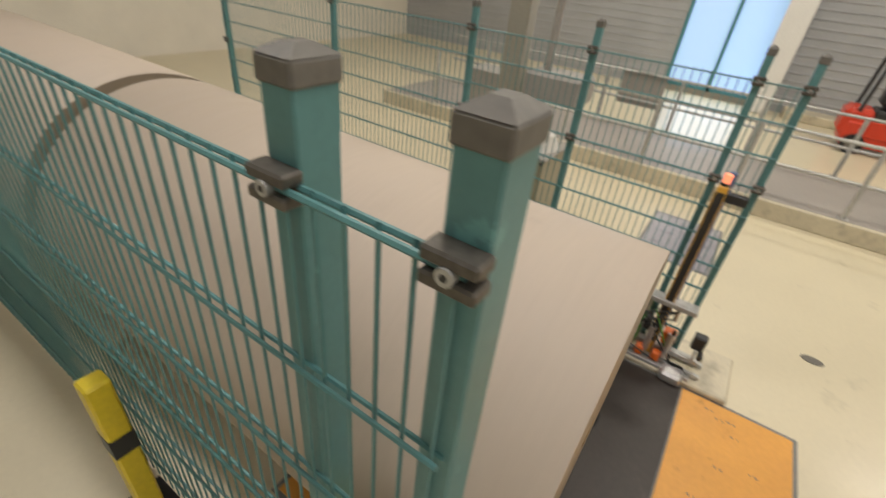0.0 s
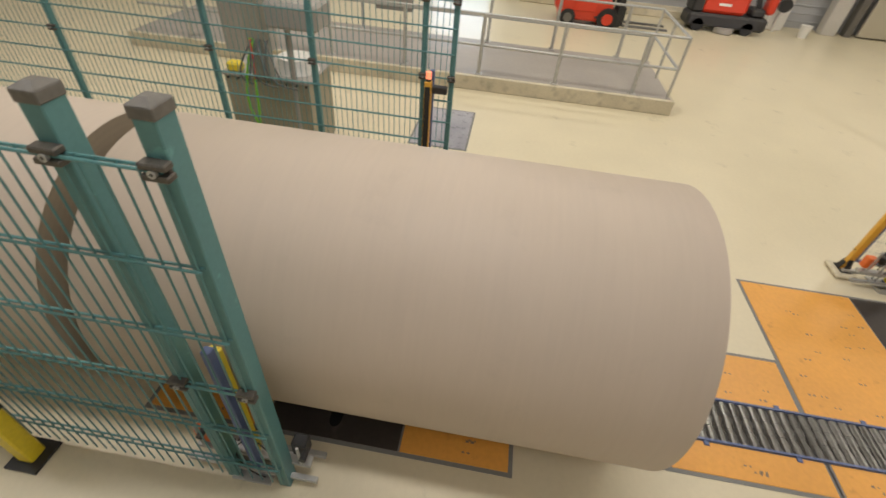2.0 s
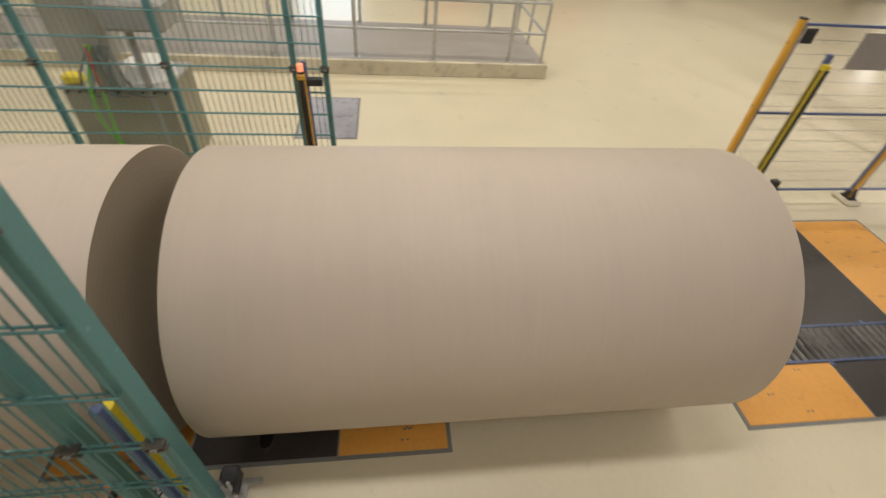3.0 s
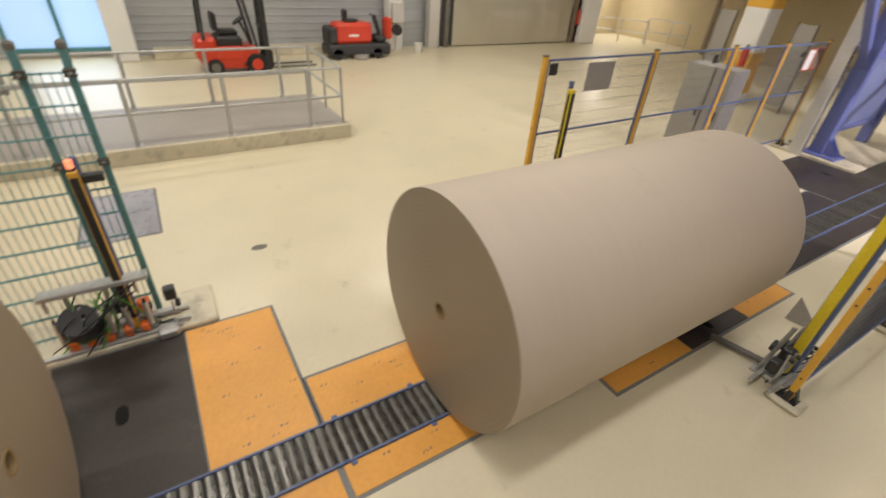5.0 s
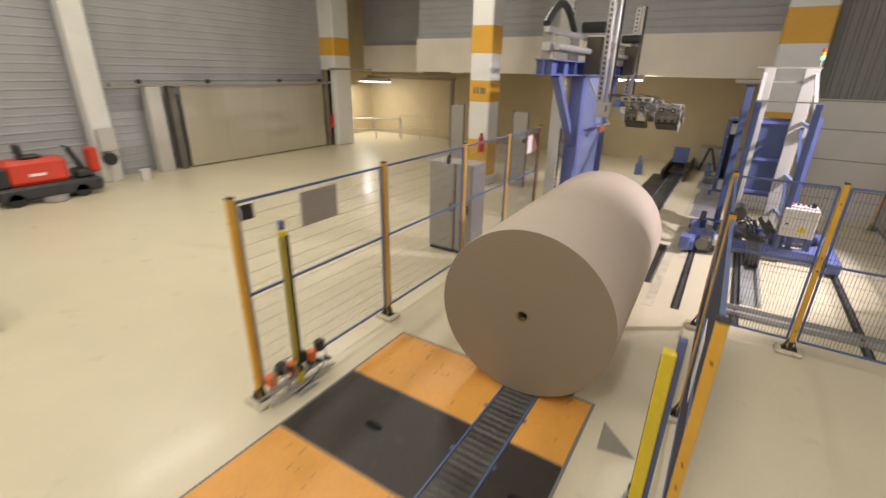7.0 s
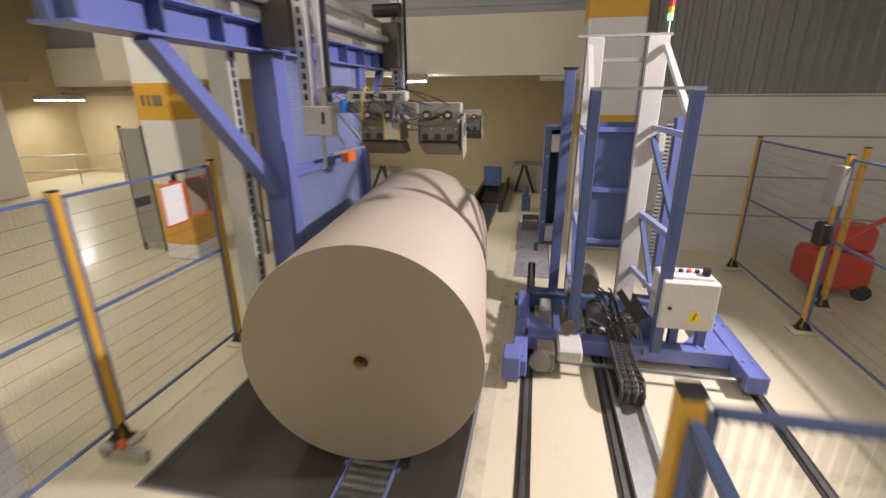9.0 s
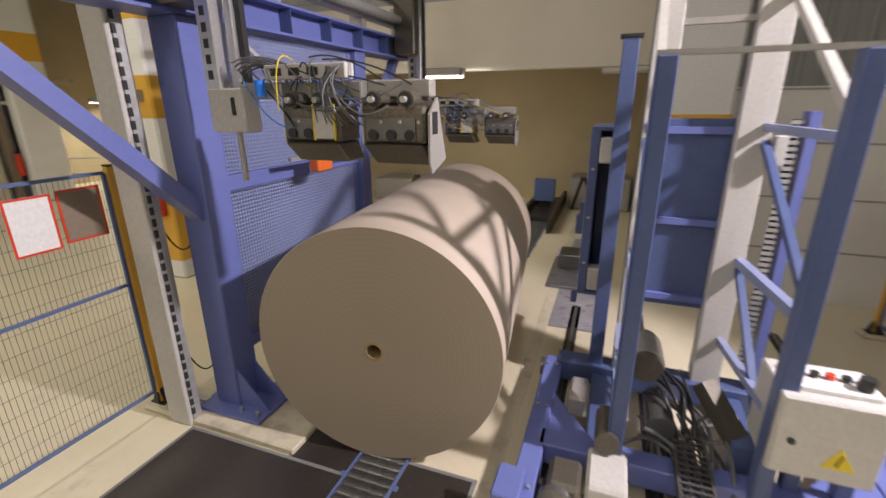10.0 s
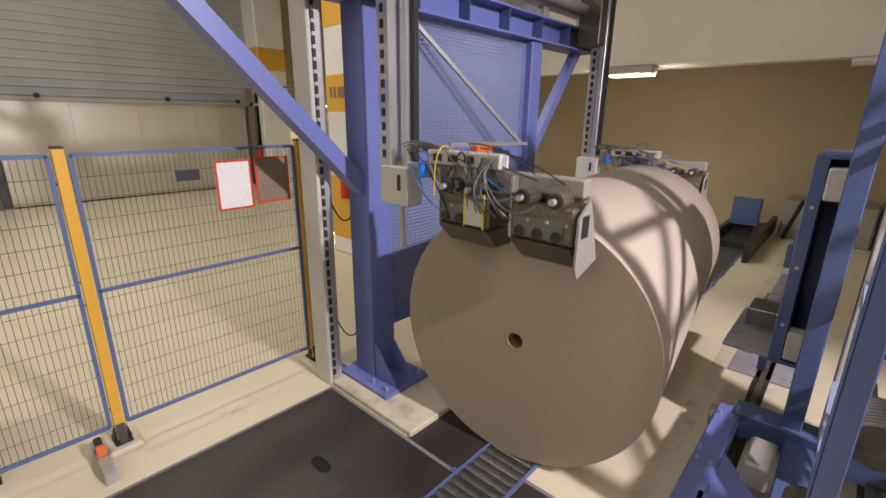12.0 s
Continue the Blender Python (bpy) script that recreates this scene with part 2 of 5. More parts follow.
# ---- setting ----
WX, EX, SY, NY = -13.2, 7.0, -16.0, 18.0
floor = tagged(part("floor", B((WX, EX, SY, NY, -0.3, 0.0)), M_FLOOR), "glossy cream epoxy factory floor", "floor", kind="structure")
ceiling = tagged(part("ceiling", B((WX, EX, SY, NY, CEIL, CEIL + 0.2)), M_LGREY), "light grey hall ceiling", "ceiling", kind="structure")


def cladding(name, x0, y0, x1, y1, z0, z1, mat, pitch=0.2, depth=0.018):
    """A wall sheet with horizontal ribs, thickness to its back."""
    bm = bmesh.new()
    d = Vector((x1 - x0, y1 - y0, 0)).normalized()
    nrm = Vector((-d.y, d.x, 0))
    prof = []
    z = z0
    while z < z1 - 0.01:
        top = min(z + pitch, z1)
        prof += [(0, z), (0, z + (top - z) * 0.75), (depth, z + (top - z) * 0.8), (depth, z + (top - z) * 0.95)]
        z = top
    prof += [(0, z1), (-0.15, z1), (-0.15, z0)]
    rows = [[bm.verts.new(Vector((x, y, 0)) + nrm * o + Vector((0, 0, zz))) for o, zz in prof] for x, y in ((x0, y0), (x1, y1))]
    n = len(prof)
    for i in range(n):
        bm.faces.new((rows[0][i], rows[0][(i + 1) % n], rows[1][(i + 1) % n], rows[1][i]))
    bmesh.ops.recalc_face_normals(bm, faces=bm.faces)
    return tagged(part(name, bm, mat), "grey ribbed metal wall cladding", "wall", kind="structure")


# west side: cladding, window bay, columns, sliding door
def struct(name, bm, mat, label, category):
    return tagged(part(name, bm, mat), label, category, kind="structure")


cladding("wall_west_south", WX, -6.6, WX, SY, 0.0, CEIL, M_CLAD)
cladding("wall_west", WX, 12.3, WX, -4.3, 0.0, CEIL, M_CLAD)
cladding("wall_west_over", WX, -4.3, WX, -6.6, 3.4, CEIL, M_CLAD)
struct("wall_west_sill", B((WX - 0.15, WX, -6.6, -4.3, 0, 0.15)), M_CONCRETE, "low concrete sill under the window", "wall")
win = thing("window_1", "tall bright window with teal frame", "window", kind="structure")
part("pane", B((WX - 0.1, WX - 0.08, -6.6, -4.3, 0.15, 3.4)), M_SKYPANE, win, "pane bright with daylight")
for y in (-6.56, -5.45, -4.34):
    part("window_frame", B((WX - 0.08, WX + 0.02, y - 0.04, y + 0.04, 0.15, 3.4)), M_TEALFRAME, win)
for z in (0.19, 3.36):
    part("window_frame", B((WX - 0.08, WX + 0.02, -6.52, -4.38, z - 0.04, z + 0.04)), M_TEALFRAME, win)
struct("kerb", B((WX + 0.02, -12.5, -3.6, 3.1, 0, 0.2), bevel=0.02), M_SCREED, "low cream kerb along the wall", "kerb")
struct("wall_south", B((WX, EX, SY - 0.2, SY, 0, CEIL)), M_WALL, "plain white end wall", "wall")
struct("wall_east", B((EX, EX + 0.2, SY, 11.2, 0, 2.6)), M_WALL, "white painted lower wall", "wall")
cladding("wall_east_upper", EX, SY, EX, 11.2, 2.6, CEIL, M_CLAD)
struct("wall_north", B((-14.6, 2.0, 16.5, 16.7, 0, CEIL)), M_BEIGE, "beige painted back wall of a recess", "wall")
struct("wall_recess", B((2.0, 2.2, 11.4, 16.5, 0, CEIL)), M_BEIGE, "beige side wall of the recess", "wall")
struct("ceiling_recess", B((-9.0, 2.0, 12.9, 16.5, 4.0, 4.2)), M_BEIGE, "beige ceiling of the recess", "ceiling")
ne = struct("wall_north_east", B((2.0, EX + 0.2, 11.2, 11.4, 0, 2.58)), M_BOARD, "grey white lower wall in wide boards", "wall")
for z in (0.65, 1.3, 1.95, 2.55):
    part("joint_strip", B((2.0, EX, 11.192, 11.2, z - 0.012, z + 0.012)), M_GREY, ne)


def upright_cladding(name, x0, x1, y, z0, z1, mat, pitch=0.2, depth=0.035):
    """A wall sheet with upright ribs that faces south."""
    prof, x = [], x0
    while x < x1 - 0.01:
        w = min(pitch, x1 - x)
        prof += [(x, y), (x + w * 0.55, y), (x + w * 0.65, y - depth), (x + w * 0.9, y - depth)]
        x += w
    prof += [(x1, y), (x1, y + 0.15), (x0, y + 0.15)]
    bm = bmesh.new()
    rows = [[bm.verts.new((px, py, z)) for px, py in prof] for z in (z0, z1)]
    n = len(prof)
    for i in range(n):
        bm.faces.new((rows[0][i], rows[0][(i + 1) % n], rows[1][(i + 1) % n], rows[1][i]))
    bmesh.ops.recalc_face_normals(bm, faces=bm.faces)
    return tagged(part(name, bm, mat), "dark grey wall cladding with upright ribs", "wall", kind="structure")


upright_cladding("wall_north_east_upper", 2.0, EX, 11.25, 2.58, CEIL, M_CLAD_DARK)
soff = struct("soffit_wall", B((-9.0, 2.0, 12.6, 12.9, 2.95, 4.05)), M_WALL, "white upper wall above a recess", "wall")
cladding("wall_north_upper", 2.0, 12.75, -9.0, 12.75, 4.05, CEIL, M_CLAD)
struct("soffit_west", B((-14.6, -9.0, 16.0, 16.3, 2.9, 4.05)), M_WALL, "white wall above the passage", "wall")
cladding("wall_passage_upper", -9.0, 16.15, -14.6, 16.15, 4.05, CEIL, M_CLAD)
struct("wall_passage_side", B((-14.8, -14.6, 12.3, 16.7, 0, CEIL)), M_BEIGE, "beige wall of the passage", "wall")
struct("floor_passage", B((-14.6, WX, 12.3, 16.5, -0.3, 0.0)), M_FLOOR, "cream floor of the passage", "floor")
struct("ceiling_passage", B((-14.8, WX, 12.3, 16.7, CEIL, CEIL + 0.2)), M_LGREY, "grey ceiling of the passage", "ceiling")


def column(name, x, y, w, bands, label, d=None):
    d = d or w
    c = struct(name, B((x - w / 2, x + w / 2, y - d / 2, y + d / 2, 0, CEIL), bevel=0.03), M_WHITE, label, "column")
    for z0, z1 in bands:
        part("band", B((x - w / 2 - 0.004, x + w / 2 + 0.004, y - d / 2 - 0.004, y + d / 2 + 0.004, z0, z1), bevel=0.03), M_YELLOW, c, "orange painted band")
    return c


c1 = column("column_1", -4.45, 9.35, 0.6, ((0.25, 1.3), (2.22, 2.80), (3.4, 4.1)), "square white column with orange painted bands")
for i, w in enumerate((0.05, 0.05, 0.09, 0.05)):
    part("lettering", B((-4.62 + i * 0.1, -4.62 + i * 0.1 + w, 9.035, 9.043, 2.45, 2.6)), M_BROWN, c1, "dark unreadable marks")
column("column_2", -12.9, 12.3, 0.9, ((3.45, 4.15),), "white wall column with an orange band", 0.9)
column("column_3", -12.75, 3.4, 0.42, (), "white wall column beside the sliding door", 0.5)
column("column_4", -12.7, -4.2, 0.6, (), "white wall column beside the window", 0.55)
column("column_5", 2.3, 11.3, 0.85, ((1.9, 2.3), (3.65, 4.4)), "white column with orange bands behind the lift")

# sliding door and its frame
door = thing("door_1", "large shiny metal sheet sliding door", "door", kind="structure")
for i in range(4):
    a = 5.75 + i * 1.42
    part("panel", B((-12.86, -12.78, a, a + 1.417, 0.04, 2.42), bevel=0.002), M_SHEET, door)
part("track", B((-12.9, -12.7, 3.9, 12.0, 2.43, 2.52)), M_GREY, door, "overhead door track")
part("door_post", B((-13.0, -12.7, 4.75, 5.15, 0, 2.42), bevel=0.01), M_LGREY, door)
part("door_post", B((-13.0, -12.75, 5.4, 5.58, 0, 2.42), bevel=0.01), M_CAP, door)
for y in (11.55, 11.85):
    part("door_post", B((-12.9, -12.7, y, y + 0.14, 0, 2.95), bevel=0.01), M_BROWN, door, "brown steel door post")
part("buffer", B((-12.68, -12.6, 11.66, 11.78, 0.7, 1.25), bevel=0.02), M_RED, door, "red and white buffer")
for y in (4.6, 6.6, 9.3, 11.2):
    part("roller", one(rod, (-12.72, y, 2.55), (-12.62, y, 2.55), 0.06, 12), M_BLACK, door)
frame_p = thing("passage_frame", "brown steel frame round the passage", "door frame", kind="structure")
part("beam", B((-14.3, -9.3, 15.85, 15.95, 2.6, 2.72)), M_BROWN, frame_p)
part("post", B((-9.5, -9.35, 15.85, 15.95, 0, 2.6)), M_BROWN, frame_p)
part("beam", one(rod, (-12.6, 11.7, 2.98), (-11.0, 12.4, 2.98), 0.035), M_BROWN, frame_p)


def handrail_run(name, pts, h, label, parent_group):
    r = thing(name, label, "railing", group=parent_group)
    for a, b in zip(pts, pts[1:]):
        for z in (h, h * 0.5):
            part("rail", one(rod, (*a, z), (*b, z), 0.022), M_GALV, r)
    for p in pts:
        part("post", one(rod, (*p, 0.0), (*p, h), 0.022), M_GALV, r)
    return r


handrail_run("handrail", [(-13.9, 13.4), (-12.6, 14.4), (-11.6, 15.0)], 0.9, "grey tube railing in the passage", "passage railings")
handrail_run("handrail", [(-12.0, 15.4), (-11.0, 15.7), (-10.2, 15.75)], 1.0, "grey tube railing in the passage", "passage railings")


def strip_lamp(x, y, z, w):
    l = thing("strip_lamp", "lit strip lamp in a grey housing", "lamp", group="strip lamps")
    part("housing", B((x - w / 2, x + w / 2, y - 0.12, y + 0.12, z, z + 0.13), bevel=0.02), M_GREY, l)
    part("diffuser", B((x - w / 2 + 0.03, x + w / 2 - 0.03, y - 0.1, y + 0.1, z - 0.03, z)), M_LAMP, l, "glowing diffuser")
    return l


strip_lamp(-1.4, 12.45, 2.86, 0.7)
strip_lamp(-12.4, 14.2, 2.5, 1.6)
# the added fill lamps at x = 3.6 get the same housing
for lx, ly in LAMPS:
    l = thing("ceiling_lamp", "long white ceiling lamp", "lamp", group="ceiling lamps")
    part("housing", B((lx - 0.28, lx + 0.28, ly - 1.25, ly + 1.25, CEIL - 0.28, CEIL), bevel=0.02), M_WHITE, l)
fl = thing("flood_lamp", "flood lamp on a wall arm", "lamp")
part("housing", B((FLOOD[0] + 0.12, FLOOD[0] + 0.3, FLOOD[1] - 0.3, FLOOD[1] + 0.2, FLOOD[2] - 0.1, FLOOD[2] + 0.35), bevel=0.02), M_BLACK, fl)
part("arm", one(bar, (FLOOD[0] + 0.3, FLOOD[1], FLOOD[2] + 0.1), (EX, FLOOD[1], FLOOD[2] + 0.1), 0.05), M_BLACK, fl)


# ---- floor plates of the two gates ----
PLATES = []


def plate(x0, x1, y0, y1, mat, label, border=True, slot=None):
    if border:
        lift = 0.0022 + 0.0007 * (len(PLATES) % 4)
        PLATES.append(x0)
        struct("plate_frame", B((x0 - 0.028, x1 + 0.028, y0 - 0.028, y1 + 0.028, -0.02, lift)), M_JOINT, "grey joint round a floor plate", "floor plate")
    ob = struct("floor_plate", B((x0, x1, y0, y1, -0.02, 0.008), bevel=0.003), mat, label, "floor plate")
    if mat is M_ORANGE:
        rnd = random.Random(int(1000 * (x0 + 10 * y0)))
        bm = bmesh.new()
        for _ in range(max(4, int((x1 - x0) * (y1 - y0) * 14))):
            a, b = rnd.uniform(x0 + 0.05, x1 - 0.05), rnd.uniform(y0 + 0.05, y1 - 0.05)
            for o in (0, 0.035):
                w, l = rnd.uniform(0.004, 0.009), rnd.uniform(0.004, 0.012)
                box(bm, a - w, a + w, b + o - l, b + o + l, 0.0075, 0.0088)
        tagged(part("chip", bm, M_BROWN, ob, "dark chips in the paint"), kind="stuff")
    if slot:
        bm = bmesh.new()
        ring = [bm.verts.new((slot[0] + 0.09 * math.copysign(abs(math.cos(a)) ** 0.6, math.cos(a)), slot[1] + 0.042 * math.sin(a), 0.0115)) for a in (2 * math.pi * i / 20 for i in range(20))]
        bm.faces.new(ring)
        part("lifting_slot", bm, M_HOLE, ob, "dark oval lifting slot")
    return ob


O_LAB, D_LAB = "orange painted floor plate beside the conveyor", "dark worn steel floor plate at the gate"


def gate_plates(y0, y1, y2, y3, slot_y):
    for a, b, sx in ((-1.455, -0.02, -0.75), (0.35, 0.82, 0.65)):
        plate(a, b, y0, y1 - 0.012, M_ORANGE, O_LAB)
        plate(a, b, y1, y2 - 0.012, M_DARK, D_LAB, slot=(sx, slot_y))
        plate(a, b, y2, y3, M_ORANGE, O_LAB)


gate_plates(-1.13, -0.1, 0.85, 1.72, 0.34)
gate_plates(-5.75, -4.95, -4.03, -3.32, -4.5)
for a, b in ((-3.275, -2.25), (-2.24, -1.175)):
    plate(-0.475, -0.02, a, b, M_ORANGE, "orange painted floor strip along the conveyor")
    plate(0.35, 0.58, a, b, M_ORANGE, "orange painted floor strip along the conveyor")
for x0, x1 in ((-0.47, -0.02), (0.35, 0.6)):
    for a, b in ((1.76, 3.4), (3.412, 4.98), (9.0, 11.5), (11.512, 14.0)):
        if x0 > 0 and a > 8:
            continue
        plate(x0, x1, a, b, M_DARK, "dark steel floor strip along the conveyor")
plate(-1.38, -0.02, 5.01, 6.70, M_DARK, "wide dark steel plate under the gantry", slot=(-0.7, 6.16))
plate(0.35, 0.82, 5.01, 6.95, M_DARK, "wide dark steel plate under the gantry", slot=(0.55, 6.2))
plate(-0.47, -0.02, 6.73, 8.98, M_DARK, "dark steel floor strip along the conveyor")
plate(-4.5, -3.3, -4.85, -4.1, M_PLATE, "grey steel cover plate in the floor")
for a, b in ((9.4, 10.6), (10.62, 11.9), (11.92, 13.0)):
    plate(0.98, 1.5, a, b, M_PLATE, "grey steel cover plate beside the conveyor")
struct("floor_pad", B((-1.75, -0.46, 6.74, 7.45, 0, 0.05), bevel=0.01), M_SCREED, "cream floor pad under the gantry", "floor pad")
struct("fence_pad", B((-2.0, -1.47, -7.5, -3.75, 0, 0.05), bevel=0.012), M_SCREED, "cream floor pad under the fence", "floor pad")
bm = bmesh.new()
top, low = ([bm.verts.new((-2.52 + 0.05 * math.cos(a), -3.18 + 0.085 * math.sin(a), z)) for a in (2 * math.pi * i / 20 for i in range(20))] for z in (0.005, -0.02))
bm.faces.new(top)
for i in range(20):
    bm.faces.new((low[i], low[(i + 1) % 20], top[(i + 1) % 20], top[i]))
struct("floor_drain", bm, M_CAP, "small dark oval drain cover", "drain")
struct("floor_strip", B((0.86, 0.98, 4.2, 14.0, -0.02, 0.004)), M_SCREED, "pale strip in the floor", "floor strip")

# conveyor
conv = thing("slat_conveyor", "narrow dark steel slat conveyor in the floor", "conveyor")
for x in (-0.008, 0.338):
    part("edge_rail", B((x - 0.008, x + 0.008, SY + 1, 14, -0.05, 0.024)), M_SLATE, conv, "blue edge rail")
part("trough", B((0.0, 0.33, SY + 1, 14, -0.06, 0.0035)), M_BLACK, conv)
PITCH = 0.072
bm = bmesh.new()
prof = [(-0.034, 0.004), (-0.027, 0.012), (-0.012, 0.019), (0.006, 0.018), (0.024, 0.010), (0.034, 0.004)]
for x0, x1 in ((0.004, 0.11), (0.113, 0.217), (0.22, 0.326)):
    rows = [[bm.verts.new((x, a, z)) for a, z in prof] for x in (x0, x1)]
    for i in range(len(prof) - 1):
        bm.faces.new((rows[0][i], rows[1][i], rows[1][i + 1], rows[0][i + 1]))
    bm.faces.new(rows[0])
    bm.faces.new(rows[1][::-1])
slat = part("slat", bm, M_SLAT, conv)
Y_SLAT = -6.5
slat.location = (0, Y_SLAT, 0)
for i in range(1, 290):
    s = slat.copy()
    scene.collection.objects.link(s)
    s.location.y = Y_SLAT + i * PITCH
for i in range(34):
    y = -3.2 + i * 0.62
    for x in (-0.03, 0.36):
        part("bolt_tab", B((x - 0.02, x + 0.02, y - 0.02, y + 0.02, 0.006, 0.016), bevel=0.004), M_SLATE, conv)


def tube(bm, prof, n, closed=True):
    rings = [[bm.verts.new((r * math.cos(a), y, r * math.sin(a))) for a in (2 * math.pi * i / n for i in range(n))] for r, y in prof]
    for k in range(len(prof) - 1):
        for i in range(n):
            bm.faces.new((rings[k][i], rings[k + 1][i], rings[k + 1][(i + 1) % n], rings[k][(i + 1) % n]))
    return bm


def paper_roll(name, label):
    r = thing(name, label, "paper roll", group="paper rolls")
    part("wrapped_paper", tube(bmesh.new(), [(R - 0.004, 0.0), (R, 0.004), (R, LEN - 0.004), (R - 0.004, LEN)], 128), M_PAPER, r, smooth=True)
    for y, d in ((0.0, 1), (LEN, -1)):
        prof = [(R - 0.004, y), (0.066, y)] if d < 0 else [(0.066, y), (R - 0.004, y)]
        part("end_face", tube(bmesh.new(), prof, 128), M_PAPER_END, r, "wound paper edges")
        prof = [(0.066, y), (0.066, y - 0.003 * d), (0.052, y - 0.003 * d), (0.052, y + 0.35 * d), (0.002, y + 0.35 * d)]
        bm2 = tube(bmesh.new(), prof, 32)
        bmesh.ops.recalc_face_normals(bm2, faces=bm2.faces)
        part("core", bm2, M_CORE, r, "brown cardboard core tube")
    return r


roll_a = paper_roll("paper_roll", "large pale kraft paper roll riding the conveyor")
roll_b = paper_roll("paper_roll", "second kraft paper roll following behind the first")


# ---- fences ----
def mesh_panel(name, parent, axis, a0, a1, at, z0, z1, dv, dh, r, mat):
    """Crossed wires in an upright plane; axis is the way that the panel runs."""
    bm = bmesh.new()
    P = (lambda a, z, o=0: (at + o, a, z)) if axis == "y" else (lambda a, z, o=0: (a, at + o, z))
    n = round((a1 - a0) / dv)
    for i in range(n + 1):
        a = a0 + (a1 - a0) * i / n
        rod(bm, P(a, z0), P(a, z1), r, 4, cap=False)
    m = round((z1 - z0) / dh)
    for i in range(m + 1):
        z = z0 + (z1 - z0) * i / m
        rod(bm, P(a0, z, 2 * r), P(a1, z, 2 * r), r, 4, cap=False)
    return tagged(part(name, bm, mat, parent), kind="stuff")


def yellow_post(x, y, parent, h=2.0, mat=None):
    p = part("post", B((x - 0.025, x + 0.025, y - 0.03, y + 0.03, 0.05, h), bevel=0.004), mat or M_YELLOW, parent, "yellow steel post")
    part("cap", B((x - 0.027, x + 0.027, y - 0.032, y + 0.032, h, h + 0.014), bevel=0.004), M_BLACK, p)
    bm = B((x - 0.075, x + 0.075, y - 0.05, y + 0.05, 0.05, 0.06))
    for sgn in (-1, 1):
        bar(bm, (x + sgn * 0.065, y, 0.06), (x + sgn * 0.02, y, 0.18), 0.05, 0.012, up=(1, 0, 0))
        bar(bm, (x, y + sgn * 0.05, 0.06), (x, y + sgn * 0.03, 0.15), 0.04, 0.012, up=(0, 1, 0))
    part("foot", bm, M_BLACK, p, "black steel foot bracket")
    part("pad", B((x - 0.13, x + 0.13, y - 0.1, y + 0.1, 0, 0.05), bevel=0.015), M_SCREED, p, "cream floor pad")
    for z in (0.3, 1.05, 1.2, 1.8):
        part("bolt", one(rod, (x, y - 0.036, z), (x, y - 0.028, z), 0.008, 6), M_BLACK, p)
    return p


def framed_panel(parent, axis, a0, a1, at, mat=None):
    z0, z1 = 0.17, 1.96
    bm = bmesh.new()
    P = (lambda a, z: (at, a, z)) if axis == "y" else (lambda a, z: (a, at, z))
    for z in (z0, 1.12, z1):
        bar(bm, P(a0, z), P(a1, z), 0.022)
    for a in (a0, a1):
        bar(bm, P(a, z0), P(a, z1), 0.022)
    f = part("panel_frame", bm, mat or M_SLATE, parent, "blue panel frame")
    mesh_panel("wire_mesh", f, axis, a0, a1, at, z0, z1, 0.032, 0.125, 0.0016, M_WIRE)
    return f


FX = -1.86
YP = (0.0, 1.92, 3.79, 5.34, 6.84)
fence_w = thing("safety_fence", "yellow posts with blue framed wire mesh", "fence", group="gate fences")
for y in YP:
    yellow_post(FX, y, fence_w)
for a, b in zip(YP, YP[1:]):
    framed_panel(fence_w, "y", a + 0.05, b - 0.05, FX)
fence_e = thing("safety_fence", "yellow posts with blue framed wire mesh beside the lift", "fence", group="gate fences")
EXF = 1.55
for x, y in ((EXF, 0.06), (EXF, 1.98), (EXF, 3.91), (2.5, 3.91), (4.3, 3.91)):
    yellow_post(x, y, fence_e)
framed_panel(fence_e, "y", 0.11, 1.93, EXF)
framed_panel(fence_e, "y", 2.03, 3.86, EXF)
framed_panel(fence_e, "x", 1.6, 2.45, 3.91)
framed_panel(fence_e, "x", 2.55, 4.25, 3.91)
fence_far = thing("safety_fence", "yellow posts with dark mesh along the far side", "fence", group="gate fences")
for y in (8.3, 10.3):
    yellow_post(4.3, y, fence_far)
for a, b in ((3.96, 6.1), (6.12, 8.25), (8.35, 10.25)):
    framed_panel(fence_far, "y", a, b, 4.3)
yellow_post(4.85, 9.0, fence_far)


def sign(name, label, y0, y1, z0, z1, mat, x=FX + 0.012, rim=None):
    s = thing(name, label, "sign", x, -0.03, 0)
    part("board", B((0, 0.006, y0, y1, z0, z1)), mat, s)
    if rim:
        w = 0.014
        for a in ((y0, y1, z0, z0 + w), (y0, y1, z1 - w, z1), (y0, y0 + w, z0 + w, z1 - w), (y1 - w, y1, z0 + w, z1 - w)):
            part("rim", B((0.006, 0.009, *a)), rim, s, "red rim")
    return s


sign("small_sign", "small black sign on the fence mesh", 0.1, 0.22, 1.8, 1.93, M_BLACK)
sign("sign_board", "grey sign board on the fence mesh", 0.72, 1.18, 1.58, 1.91, M_GREY)
sgn = sign("notice", "white notice with red rim on the fence", 6.2, 6.46, 1.52, 1.88, M_WHITE, rim=M_RED)
sgn2 = sign("notice", "brown notice with red rim on the fence", 6.49, 6.76, 1.54, 1.89, M_BROWN, rim=M_RED)
sign("small_sign", "small black sign on the fence mesh", 5.95, 6.1, 1.76, 1.83, M_BLACK)
eb = thing("sheet_board", "dark grey sheet on the fence mesh", "board", EXF, 0, 0)
part("sheet", B((0.014, 0.02, 0.5, 1.1, 1.4, 1.93)), M_GREY, eb)
sign("small_sign", "small black sign on the fence mesh", 3.3, 3.4, 1.78, 1.9, M_BLACK)
